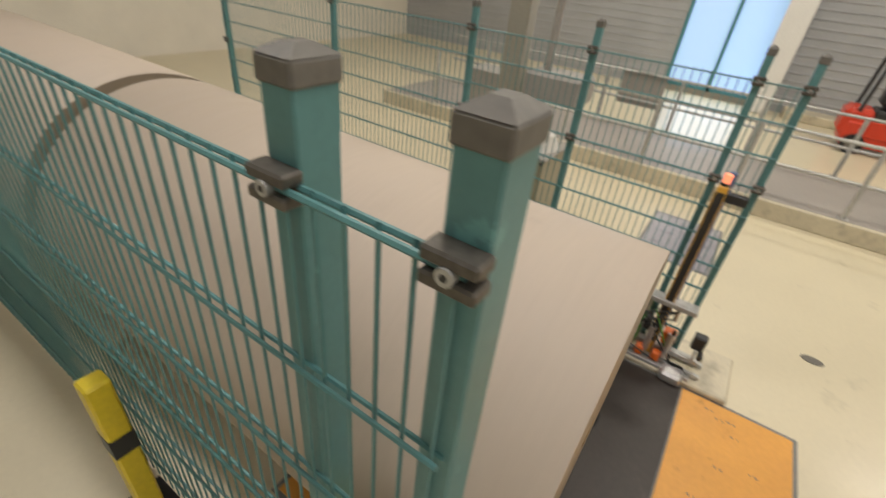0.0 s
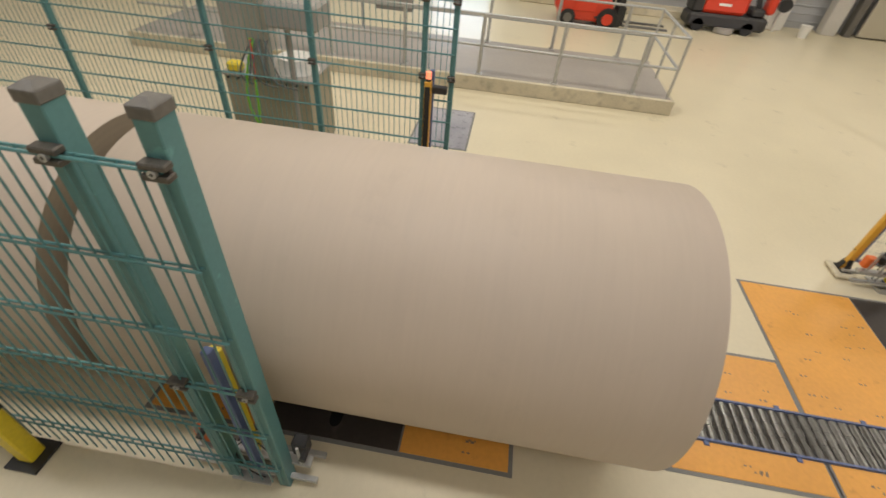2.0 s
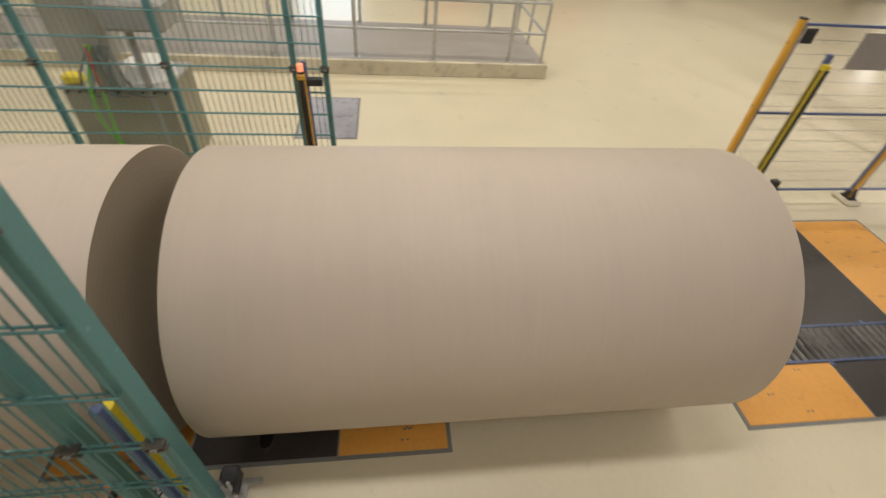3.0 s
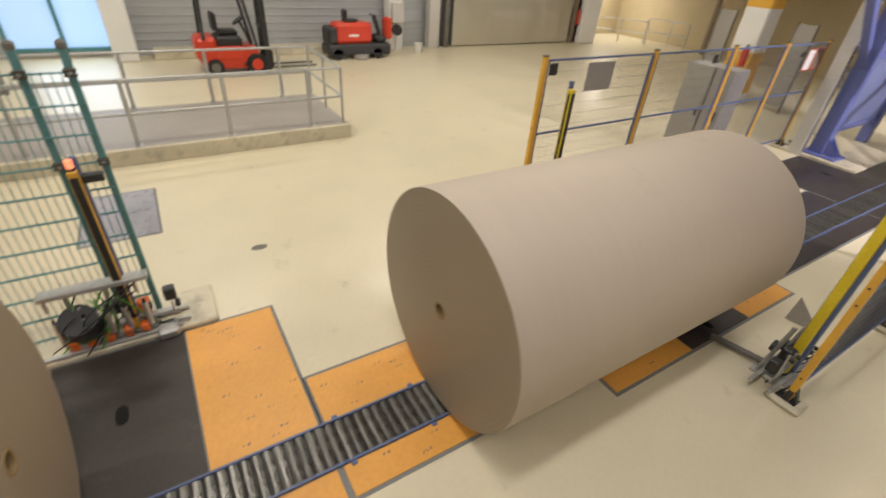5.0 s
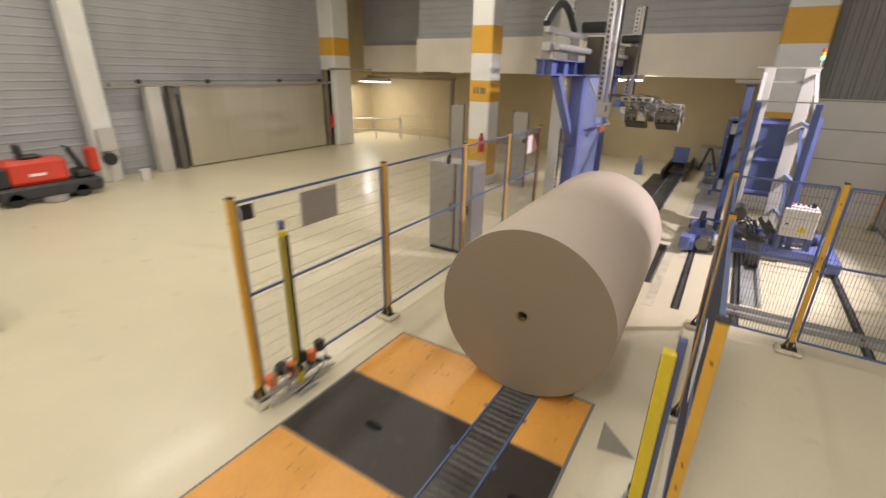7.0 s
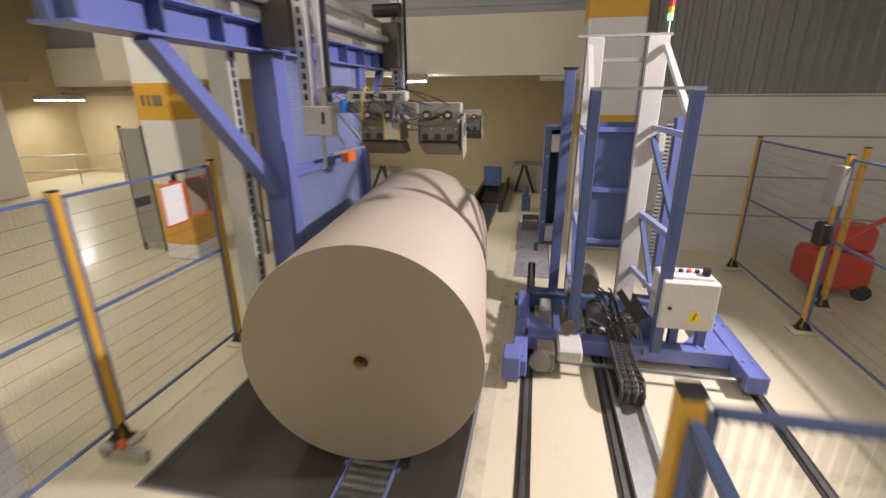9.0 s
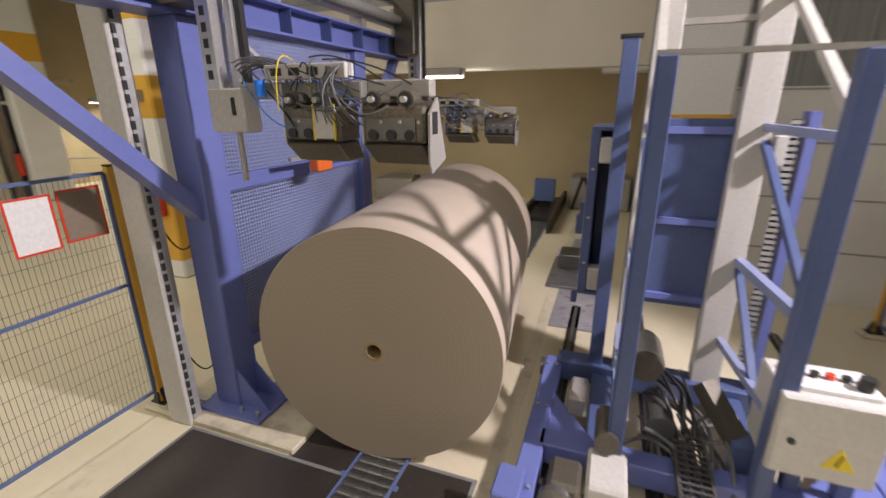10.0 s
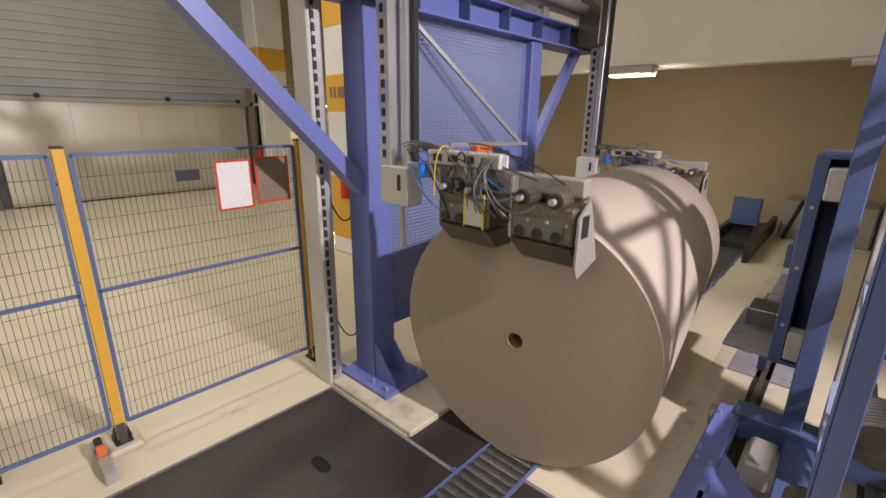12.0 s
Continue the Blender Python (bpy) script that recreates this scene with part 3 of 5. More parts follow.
paper = thing("paper_notice", "white paper notice taped to the fence post", "notice", EXF - 0.04, 0.2, 0)
part("sheet", B((-0.004, 0, 0, 0.26, 1.45, 1.8)), M_WHITE, paper)


# green double-rod fences
def green_fence(x, ys, h, label, side, first, step, post=0.07, pitch=0.05, big=1.0):
    f = thing("green_fence", label, "fence", group="green fences")
    w = post / 2
    for y in ys:
        p = part("post", B((x - w, x + w, y - w * 0.8, y + w * 0.8, 0.0, h), bevel=0.004), M_GREEN, f, "green square post")
        bm = B((x - w - 0.004, x + w + 0.004, y - w * 0.8 - 0.004, y + w * 0.8 + 0.004, h - 0.035, h + 0.004), bevel=0.004)
        lid = B((x - w - 0.003, x + w + 0.003, y - w * 0.8 - 0.003, y + w * 0.8 + 0.003, h + 0.004, h + 0.02))
        for v in lid.verts:
            if v.co.z > h + 0.01:
                v.co.x = x + (v.co.x - x) * 0.35
                v.co.y = y + (v.co.y - y) * 0.35
        me = bpy.data.meshes.new("lid")
        lid.to_mesh(me)
        lid.free()
        bm.from_mesh(me)
        bpy.data.meshes.remove(me)
        part("cap", bm, M_CAP, p, "grey plastic post cap")
        for z in (first, first - 3 * step):
            xc = x + side * (w + 0.012)
            k = 1 + 0.5 * (big - 1)
            c = part("clamp", B((xc - 0.016, xc + 0.022 * k, y - 0.035 * k, y + 0.035 * k, z - 0.024 * k, z - 0.006 * k), (xc - 0.016, xc + 0.022 * k, y - 0.035 * k, y + 0.035 * k, z + 0.006 * k, z + 0.024 * k), (xc - 0.0155, xc - 0.002, y - 0.03 * k, y + 0.03 * k, z - 0.023 * k, z + 0.023 * k), bevel=0.004), M_CLAMP, p, "worn dark clamp")
            part("bolt", one(rod, (xc + side * 0.014 * k, y, z), (xc + side * 0.026 * k, y, z), 0.011 * k, 10), M_GALV, c, "steel bolt")
            part("bolt_hole", one(rod, (xc + side * 0.026 * k, y, z), (xc + side * 0.0265 * k, y, z), 0.005 * k, 6), M_BLACK, c)
    y0, y1 = min(ys), max(ys)
    xw = x + side * (w + 0.012)
    bm = bmesh.new()
    n = round((y1 - y0) / pitch)
    for i in range(n + 1):
        a = y0 + (y1 - y0) * i / n
        rod(bm, (xw, a, 0.06), (xw, a, first + 0.01), 0.0032 * big, 5, cap=False)
    tagged(part("wire", bm, M_GREEN, f), kind="stuff")
    z = first
    while z > 0.05:
        for o in (-0.008 * big, 0.008 * big):
            part("rod", one(rod, (xw + o, y0 - 0.02, z), (xw + o, y1 + 0.02, z), 0.0045 * big, 6), M_GREEN, f)
        z -= step
    return f


gf_near = green_fence(1.105, (-4.655, -4.98, -7.6, -10.2), 2.385, "green wire fence with square posts beside the conveyor", 1, 2.21, 0.39, 0.088, 0.062, 1.4)
gf_far = green_fence(-1.76, (-4.18, -4.43, -5.42, -6.38, -7.9, -9.6), 2.27, "green wire fence with square posts behind the conveyor", 1, 2.1, 0.2, 0.055)


# ---- light curtains with their sensors ----
def light_curtain(x, y, h, side, label, bar_mat=None, sensors=4, mount=None, strips=2, lamp=True, bright=True):
    """side: which way along y the sensor bracket reaches; the clear side of the bar looks over the conveyor."""
    t = thing("light_curtain", label, "light curtain", x, y, 0, group="light curtains")
    part("column", B((-0.036, 0.036, -0.03, 0.03, 0.06, h), bevel=0.006), bar_mat or M_LEMON, t, "yellow housing")
    if strips > 1:
        part("front", B((-0.014, 0.014, -0.034, -0.03, 0.3, h - 0.05)), M_BLACK, t, "black lens strip")
    part("front", B((-0.04, -0.036, -0.012, 0.012, 0.3, h - 0.05)), M_BLACK, t, "black lens strip")
    if x < 0:
        part("front", B((0.036, 0.041, -0.024, 0.024, 0.2, h - 0.04)), M_BLACK, t, "black lens strip")
    part("mount_post", B((0.045 * (1 if x > 0 else -1) - 0.022, 0.045 * (1 if x > 0 else -1) + 0.022, 0.0, 0.045, 0.0, h + 0.08), bevel=0.004), mount or M_SLATE, t, "dark blue mounting post")
    part("base_plate", B((-0.12, 0.12, -0.12, 0.12, 0.0, 0.015)), M_GALV, t)
    if lamp:
        part("lamp_base", one(rod, (0, 0, h), (0, 0, h + 0.02), 0.025, 12), M_BLACK, t)
    if lamp:
        part("lamp", one(rod, (0, 0, h + 0.02), (0, 0, h + 0.075), 0.024, 12), M_REDLAMP, t, "lit orange muting lamp")
    br = part("bracket", B((-0.03, 0.03, -0.35, 0.35, 0.14, 0.17), (-0.1, -0.07, -0.4, 0.4, 0.06, 0.09), (0.05, 0.08, -0.4, 0.4, 0.06, 0.09)), M_GALV, t, "steel sensor bracket")
    for i in range(sensors):
        a = -0.3 + 0.6 * i / max(1, sensors - 1)
        z = 0.2 + 0.06 * (i % 2)
        part("sensor", B((-0.06, 0.02, a - 0.045, a + 0.045, z, z + 0.12), bevel=0.01), M_OSENS if i % 2 == 0 and bright else M_BLACK, br, "orange sensor" if i % 2 == 0 and bright else "black sensor")
        part("sensor_arm", one(rod, (0.03, a, 0.16), (0.03, a, 0.42 - 0.05 * i), 0.009), M_GALV, br)
        part("knob", one(rod, (0.0, a + 0.04, 0.36 - 0.04 * i), (0.07, a + 0.04, 0.36 - 0.04 * i), 0.02, 10), M_BLACK, br)
    bm = bmesh.new()
    for i in range(6):
        p = Vector((random.uniform(-0.08, 0.08), random.uniform(-0.3, 0.3), random.uniform(0.15, 0.35)))
        q = Vector((random.uniform(-0.1, 0.1), random.uniform(-0.3, 0.3), 0.03))
        pipe(bm, arc(p, q, random.uniform(0.05, 0.15), 8, (random.uniform(-1, 1), random.uniform(-1, 1), 0.4)), 0.005, 5)
    tagged(part("cable", bm, M_BLACK, t), kind="stuff")
    return t


light_curtain(-1.72, 0.36, 1.66, 1, "yellow light curtain post with orange sensors at its foot", lamp=False, sensors=6)
light_curtain(1.38, 0.34, 1.62, 1, "lemon yellow light curtain post on a blue foot", sensors=5, strips=1, lamp=False, bright=False)
lcA = light_curtain(-1.62, -4.36, 1.5, 1, "yellow light curtain beside the green fence", M_YELLOW)
light_curtain(1.045, -4.86, 1.15, 1, "yellow light curtain behind the green fence posts", sensors=2, strips=1, lamp=False)
lcb = thing("junction_box", "black junction box on the fence", "box", -1.66, -4.27, 1.42)
part("body", B((-0.03, 0.03, -0.07, 0.07, -0.03, 0.03), bevel=0.006), M_BLACK, lcb)
guard = thing("yellow_guard", "yellow and black guard post beside the fence", "guard", 1.26, -6.2, 0)
part("post", B((-0.05, 0.05, -0.05, 0.05, 0.02, 0.95), bevel=0.01), M_LEMON, guard)
part("stripe", B((-0.052, 0.052, -0.052, 0.052, 0.5, 0.62)), M_BLACK, guard)
part("foot", B((-0.1, 0.1, -0.1, 0.1, 0, 0.02)), M_BLACK, guard)

# foot of the far gate: hydraulic unit and shelf arm
unit = thing("valve_unit", "green and black valve unit with hoses by the fence", "machine", -1.62, -4.52, 0)
bm = one(rod, (-0.06, -0.16, 0.1), (0.1, -0.16, 0.36), 0.13, 14)
part("drum", bm, M_BLACK, unit)
part("stand", B((-0.1, 0.1, -0.3, 0.0, 0.05, 0.12), bevel=0.01), M_GALV, unit)
part("shelf", B((-0.05, 0.06, -0.35, 0.36, 0.55, 0.59), bevel=0.004), M_GALV, unit, "grey metal shelf arm")
bm = bmesh.new()
for i in range(7):
    pipe(bm, arc((random.uniform(-0.1, 0.1), random.uniform(-0.3, 0.2), 0.5), (random.uniform(-0.05, 0.15), random.uniform(-0.35, 0.3), 0.06), 0.12, 8, (0.4, random.uniform(-1, 1), 0)), 0.007, 5)
tagged(part("hose", bm, material("green_hose", (0.10, 0.32, 0.05), 0.5), unit), kind="stuff")
bm = bmesh.new()
for i in range(12):
    pipe(bm, arc((random.uniform(-0.12, 0.12), random.uniform(-0.35, 0.3), random.uniform(0.3, 0.55)), (random.uniform(-0.05, 0.2), random.uniform(-0.4, 0.35), random.uniform(0.04, 0.2)), random.uniform(0.08, 0.2), 9, (0.5, random.uniform(-1, 1), 0.3)), 0.006, 5)
tagged(part("black_hose", bm, M_BLACK, unit), kind="stuff")
part("drum_ring", one(rod, (-0.01, -0.16, 0.18), (0.02, -0.16, 0.23), 0.135, 18), material("green_drum_band", (0.04, 0.16, 0.05), 0.4), unit, "green drum band")
for a in (-0.3, -0.12, 0.02, 0.14, 0.28):
    cyl = part("cylinder", one(rod, (0.09, a, 0.14), (0.09, a, 0.36), 0.022, 12), M_ALU, unit, "small silver cylinder")
    part("fitting", one(rod, (0.09, a, 0.36), (0.09, a, 0.4), 0.012, 8), M_BLACK, cyl)
part("foot_cover", B((0.02, 0.2, 0.3, 0.46, 0.0, 0.09), bevel=0.02), M_ALU, unit, "shiny metal foot cover")
part("base_rail", B((0.1, 0.14, -0.6, 0.5, 0.05, 0.08), bevel=0.004), M_GALV, unit)
for a in (-0.28, -0.17, -0.05, 0.08, 0.2):
    part("orange_valve", B((0.05, 0.12, a, a + 0.06, 0.08, 0.16), bevel=0.008), M_OSENS, unit)
for a in (-0.33, -0.2, 0.05, 0.25):
    part("clamp_rod", one(rod, (0.0, a, 0.42), (0.0, a, 0.58), 0.014), M_GALV, unit)


def floor_switch(x, y):
    s = thing("floor_sensor", "orange sensor on a small steel bracket", "sensor", x, y, 0, group="floor sensors")
    part("rail", B((-0.2, 0.2, -0.03, 0.03, 0.07, 0.09), (-0.2, -0.15, -0.03, 0.03, 0, 0.07), (0.15, 0.2, -0.03, 0.03, 0, 0.07)), M_GALV, s)
    part("body", B((-0.025, 0.02, -0.025, 0.025, 0.09, 0.16), bevel=0.006), M_OSENS, s)
    part("clamp", B((-0.06, -0.03, -0.03, 0.03, 0.09, 0.13), bevel=0.006), M_BLACK, s)
    part("plug", one(rod, (-0.03, 0, 0.12), (-0.1, 0, 0.16), 0.022), M_BLACK, s)
    return s


floor_switch(-1.7, 5.2)
floor_switch(-1.66, 6.95)
# hinged stop arms of the east gate
arm = thing("stop_arm", "small steel stop arm on the floor", "bracket", 1.05, 0.3, 0)
part("bar", one(bar, (-0.25, -0.1, 0.03), (0.2, 0.0, 0.05), 0.06, 0.03), M_CAP, arm)
for i in range(3):
    part("lever", one(bar, (0.2 + 0.04 * i, -0.12 + 0.1 * i, 0.02), (0.24 + 0.04 * i, 0.0 + 0.1 * i, 0.5), 0.02, 0.045), M_GALV, arm)
    part("disc", one(rod, (0.18 + 0.04 * i, -0.05 + 0.1 * i, 0.28), (0.21 + 0.04 * i, -0.05 + 0.1 * i, 0.28), 0.055, 14), M_BLACK, arm)
part("foot", B((0.15, 0.4, -0.15, 0.25, 0, 0.02)), M_GALV, arm)
fin = thing("steel_fin", "triangular steel plate on the floor", "bracket", 1.0, 1.2, 0)
bm = bmesh.new()
a = [bm.verts.new(p) for p in ((0, 0, 0), (0.3, 0.05, 0), (0.02, 0.02, 0.28))]
b = [bm.verts.new((v.co.x, v.co.y + 0.01, v.co.z)) for v in a]
bm.faces.new(a), bm.faces.new(b[::-1])
for i in range(3):
    bm.faces.new((a[i], b[i], b[(i + 1) % 3], a[(i + 1) % 3]))
part("plate", bm, M_GREY, fin)

# ---- gantry ----
GX = -1.29
gantry = thing("gantry", "blue steel gantry over the conveyor", "gantry")


col = part("column", B((GX - 0.11, GX + 0.13, 6.98, 7.22, 0.06, 2.95), bevel=0.01), M_BLUE, gantry, "blue square column")
part("foot", B((GX - 0.2, GX + 0.42, 6.86, 7.34, 0.05, 0.08)), M_BLUE, col)
for yy in (7.0, 7.18):
    bm = bmesh.new()
    v = [bm.verts.new(p) for p in ((GX + 0.13, yy, 0.08), (GX + 0.4, yy, 0.08), (GX + 0.13, yy, 0.4))]
    w = [bm.verts.new((q.co.x, yy + 0.012, q.co.z)) for q in v]
    bm.faces.new(v), bm.faces.new(w[::-1])
    for i in range(3):
        bm.faces.new((v[i], w[i], w[(i + 1) % 3], v[(i + 1) % 3]))
    part("gusset", bm, M_BLUE, col)
for xx in (GX + 0.2, GX + 0.36):
    for yy in (6.92, 7.28):
        part("bolt", one(rod, (xx, yy, 0.08), (xx, yy, 0.12), 0.014, 6), M_GALV, col)
part("column", B((GX - 0.1, GX + 0.1, 9.18, 9.38, 0.0, 2.95), bevel=0.008), M_BLUE, gantry, "blue steel column")
bm = bmesh.new()
ends = []
for y in (5.15, 10.55):
    ends.append([bm.verts.new((GX + px, y, pz)) for px, pz in ((-0.14, 2.95), (0.14, 2.95), (0.14, 2.97), (0.01, 2.97), (0.01, 3.17), (0.14, 3.17), (0.14, 3.19), (-0.14, 3.19), (-0.14, 3.17), (-0.01, 3.17), (-0.01, 2.97), (-0.14, 2.97))])
bm.faces.new(ends[0]), bm.faces.new(ends[1][::-1])
for i in range(12):
    bm.faces.new((ends[0][i], ends[1][i], ends[1][(i + 1) % 12], ends[0][(i + 1) % 12]))
bmesh.ops.recalc_face_normals(bm, faces=bm.faces)
beam = part("beam", bm, M_BLUE, gantry, "blue I-beam")
for i in range(10):
    y = 5.2 + i * 0.585
    part("rib", B((GX - 0.13, GX + 0.13, y - 0.006, y + 0.006, 2.97, 3.17)), M_NAVY, beam)
part("brace", one(bar, (GX + 0.02, 5.72, 2.96), (GX + 0.02, 7.02, 1.66), 0.13, 0.11), M_BLUE, gantry, "blue diagonal brace")
part("brace", one(bar, (GX, 10.3, 2.96), (GX, 9.35, 1.75), 0.1, 0.09), M_BLUE, gantry, "blue diagonal brace")
part("crossbar", B((GX - 0.05, GX + 0.06, 7.22, 9.18, 1.78, 1.9), bevel=0.006), M_BLUE, gantry)
part("crossbar", B((GX - 0.05, GX + 0.06, 7.22, 9.18, 0.45, 0.55), bevel=0.006), M_BLUE, gantry)
for z0, z1 in ((0.55, 1.78), (1.9, 2.94)):
    pn = part("guard_sheet", B((GX - 0.03, GX - 0.026, 7.22, 9.18, z0, z1)), M_LBLUE, gantry, "pale blue perforated guard sheet")
    mesh_panel("wire_mesh", pn, "y", 7.24, 9.16, GX + 0.03, z0 + 0.01, z1 - 0.01, 0.03, 0.03, 0.0035, M_LBLUE)
part("conduit", one(bar, (GX + 0.08, 7.5, 2.9), (GX + 0.3, 8.75, 1.95), 0.03), M_GALV, gantry, "galvanised strut")
part("conduit", one(bar, (GX + 0.3, 7.7, 1.98), (GX + 0.3, 8.85, 1.95), 0.03), M_GALV, gantry, "galvanised strut")
sensor = part("orange_box", B((GX + 0.26, GX + 0.36, 8.0, 8.22, 1.84, 1.96), bevel=0.01), M_OSENS, gantry, "orange sensor box")
rp = thing("rack_post", "galvanised post with a dark rack", "post", -1.5, 6.78, 0)
part("post", B((-0.14, 0.08, -0.06, 0.06, 0, 4.4), bevel=0.008), M_LGREY, rp)
part("rack", B((0.08, 0.098, -0.03, 0.03, 0, 4.4)), M_GALV, rp, "slotted steel rack")
for i in range(52):
    part("slot", B((0.085, 0.1, -0.033, -0.01, 0.1 + i * 0.08, 0.155 + i * 0.08)), M_BLACK, rp)
bm = bmesh.new()
for z in (0.55, 1.55):
    pipe(bm, arc((0.05, 0.07, z), (0.14, 0.18, z - 0.12), 0.07, 8), 0.006, 5)
tagged(part("cable", bm, M_BLACK, rp), kind="stuff")

# travelling axis on top of the beam
axis = thing("linear_axis", "aluminium travelling axis on the gantry beam", "linear axis")
part("profile", B((GX + 0.0, GX + 0.12, 5.0, 10.6, 3.30, 3.42), bevel=0.008), M_ALU, axis)
part("profile", B((GX + 0.02, GX + 0.1, 5.0, 10.6, 3.55, 3.63), bevel=0.008), M_ALU, axis)
for y in (5.2, 6.6, 8.0, 9.4, 10.4):
    part("spacer", B((GX - 0.05, GX + 0.1, y - 0.05, y + 0.05, 3.19, 3.55)), M_GREY, axis)
part("shaft", one(rod, (GX + 0.2, 5.1, 3.36), (GX + 0.2, 10.5, 3.36), 0.05, 14), M_GALV, axis)
bm = pipe(bmesh.new(), [(GX - 0.1, 5.4 + 0.1 * i, 3.7 + 0.35 * math.sin(math.pi * i / 14)) for i in range(15)], 0.06, 8)
part("hose", bm, M_BLACK, axis, "black corrugated hose")
for y in (7.02, 10.2):
    part("carriage", B((GX + 0.14, GX + 0.4, y - 0.16, y + 0.16, 2.98, 3.6), bevel=0.01), M_COPPER, axis)
    part("motor", one(rod, (GX + 0.05, y - 0.2, 3.75), (GX + 0.45, y - 0.2, 3.75), 0.09, 14), M_BLACK, axis)


# ---- gripper heads, which travel up and down ----
def gripper_head(name, label, hx, y, flip):
    """Head with its hoisting column; its place is the white box at the column's foot."""
    g = thing(name, label, "gripper head", hx, y, 2.4, group="gripper heads")
    f = flip
    post = part("hoist_column", B((-0.17, -0.06, -0.06 * f - 0.05, -0.06 * f + 0.05, 0.05, 2.2), bevel=0.006), M_ALU, g, "slotted aluminium hoist column")
    part("hoist_column", B((-0.03, 0.03, -0.045, 0.045, 0.05, 2.2), bevel=0.006), M_ALU, g, "slotted aluminium hoist column")
    for i in range(24):
        part("slot", B((-0.135, -0.1, -0.06 * f - 0.053, -0.06 * f + 0.053, 0.15 + i * 0.085, 0.2 + i * 0.085)), M_BLACK, post)
    part("cable_duct", B((0.04, 0.07, -0.02, 0.02, 0.1, 2.2)), M_BLACK, g)
    box_p = part("terminal_box", B((-0.16, 0.1, -0.12, 0.02, -0.15, 0.1), bevel=0.008), M_LGREY, g, "light grey terminal box")
    part("latch", B((0.02, 0.04, -0.13, -0.12, -0.05, 0.05)), M_BLACK, box_p)
    part("drop_rod", one(rod, (-0.02, -0.05, -0.45), (-0.02, -0.05, -0.15), 0.018), M_GALV, g)
    part("cross_arm", B((-0.1, 1.24, -0.04, 0.04, 0.04, 0.13), bevel=0.008), M_GREY, g, "aluminium cross arm")
    va = part("valve_bank", B((0.25, 0.78, -0.09, 0.0, 0.14, 0.22), bevel=0.006), M_LGREY, g, "grey valve bank")
    for i in range(4):
        part("window", B((0.3 + i * 0.12, 0.37 + i * 0.12, -0.095, -0.09, 0.16, 0.2)), M_BLACK, va)
    part("air_unit", one(rod, (0.22, -0.1, 0.05), (0.22, -0.1, 0.14), 0.03, 12), material("blue_plastic", (0.02, 0.2, 0.75), 0.35), g, "blue air filter")
    for x0, x1 in ((0.37, 0.74), (0.88, 1.24)):
        gb = part("grip_block", B((x0, x1, -0.12, 0.1, -0.19, 0.0), bevel=0.014), M_GRIP, g, "oily cast grip block")
        jaw = B((x0 + 0.01, x1 - 0.01, -0.13, 0.1, -0.3, -0.194), bevel=0.01)
        for v in jaw.verts:
            if v.co.z < -0.25:
                v.co.y = 0.1 + (v.co.y - 0.1) * 0.72
                v.co.x += 0.03
        part("jaw", jaw, M_COPPER, gb, "worn tapered jaw")
        part("face_plate", B((x0 + 0.03, x1 - 0.05, -0.128, -0.12, -0.17, -0.06), bevel=0.003), M_STEEL, gb, "bare steel face plate")
        for k in range(3):
            xx = x0 + 0.07 + 0.105 * k
            part("roller_bed", one(rod, (xx, -0.14, -0.145), (xx, -0.128, -0.145), 0.028, 16), M_BLACK, gb)
            part("bolt", one(rod, (xx + 0.05, -0.136, -0.08), (xx + 0.05, -0.128, -0.08), 0.009, 6), M_GALV, gb)
        for k in range(2):
            xm = x0 + 0.09 + 0.18 * k
            part("motor", one(rod, (xm, -0.15, 0.03), (xm, 0.09, 0.03), 0.044, 16), M_GRIP, gb, "round air motor")
            part("collar", one(rod, (xm, -0.16, 0.03), (xm, -0.15, 0.03), 0.036, 16), M_BLACK, gb)
            part("fitting", one(rod, (xm, -0.19, 0.03), (xm, -0.16, 0.03), 0.016, 10), M_GALV, gb)
        part("bracket", B((x0 - 0.015, x0 - 0.003, -0.1, 0.08, -0.2, 0.12)), M_ALU, gb, "aluminium hanger plate")
    part("label_plate", B((0.6, 0.72, -0.145, -0.135, -0.17, 0.0)), M_LGREY, g, "pale label plate")
    for a in ((0.59, 0.6, -0.18, 0.01), (0.72, 0.73, -0.18, 0.01)):
        part("label_rim", B((a[0], a[1], -0.147, -0.135, a[2], a[3])), M_LEMON, g, "yellow rim")
    bm = bmesh.new()
    side = [bm.verts.new(p) for p in ((1.26, -0.1, -0.34), (1.26, -0.13, -0.28), (1.26, -0.13, -0.04), (1.26, -0.02, 0.04), (1.26, 0.1, -0.28))]
    back = [bm.verts.new((v.co.x + 0.012, v.co.y, v.co.z)) for v in side]
    bm.faces.new(side[::-1]), bm.faces.new(back)
    for i in range(5):
        bm.faces.new((side[i], side[(i + 1) % 5], back[(i + 1) % 5], back[i]))
    sp = part("side_plate", bm, M_GREY, g, "grey cut side plate")
    part("cutout", B((1.272, 1.275, -0.1, -0.03, -0.14, -0.03), bevel=0.001), M_BLACK, sp)
    for k, (mat, n) in enumerate(((M_BLACK, 12), (M_CABLE, 13), (material("blue_air_hose", (0.06, 0.25, 0.7), 0.35), 5), (M_LEMON, 2))):
        bm = bmesh.new()
        for i in range(n):
            xa, xb = random.uniform(0.05, 0.7), random.uniform(0.4, 1.15)
            p = (xa, random.uniform(-0.12, 0.05), random.uniform(0.12, 0.26))
            q = (xb, random.uniform(-0.2, 0.05), random.uniform(-0.12, 0.12))
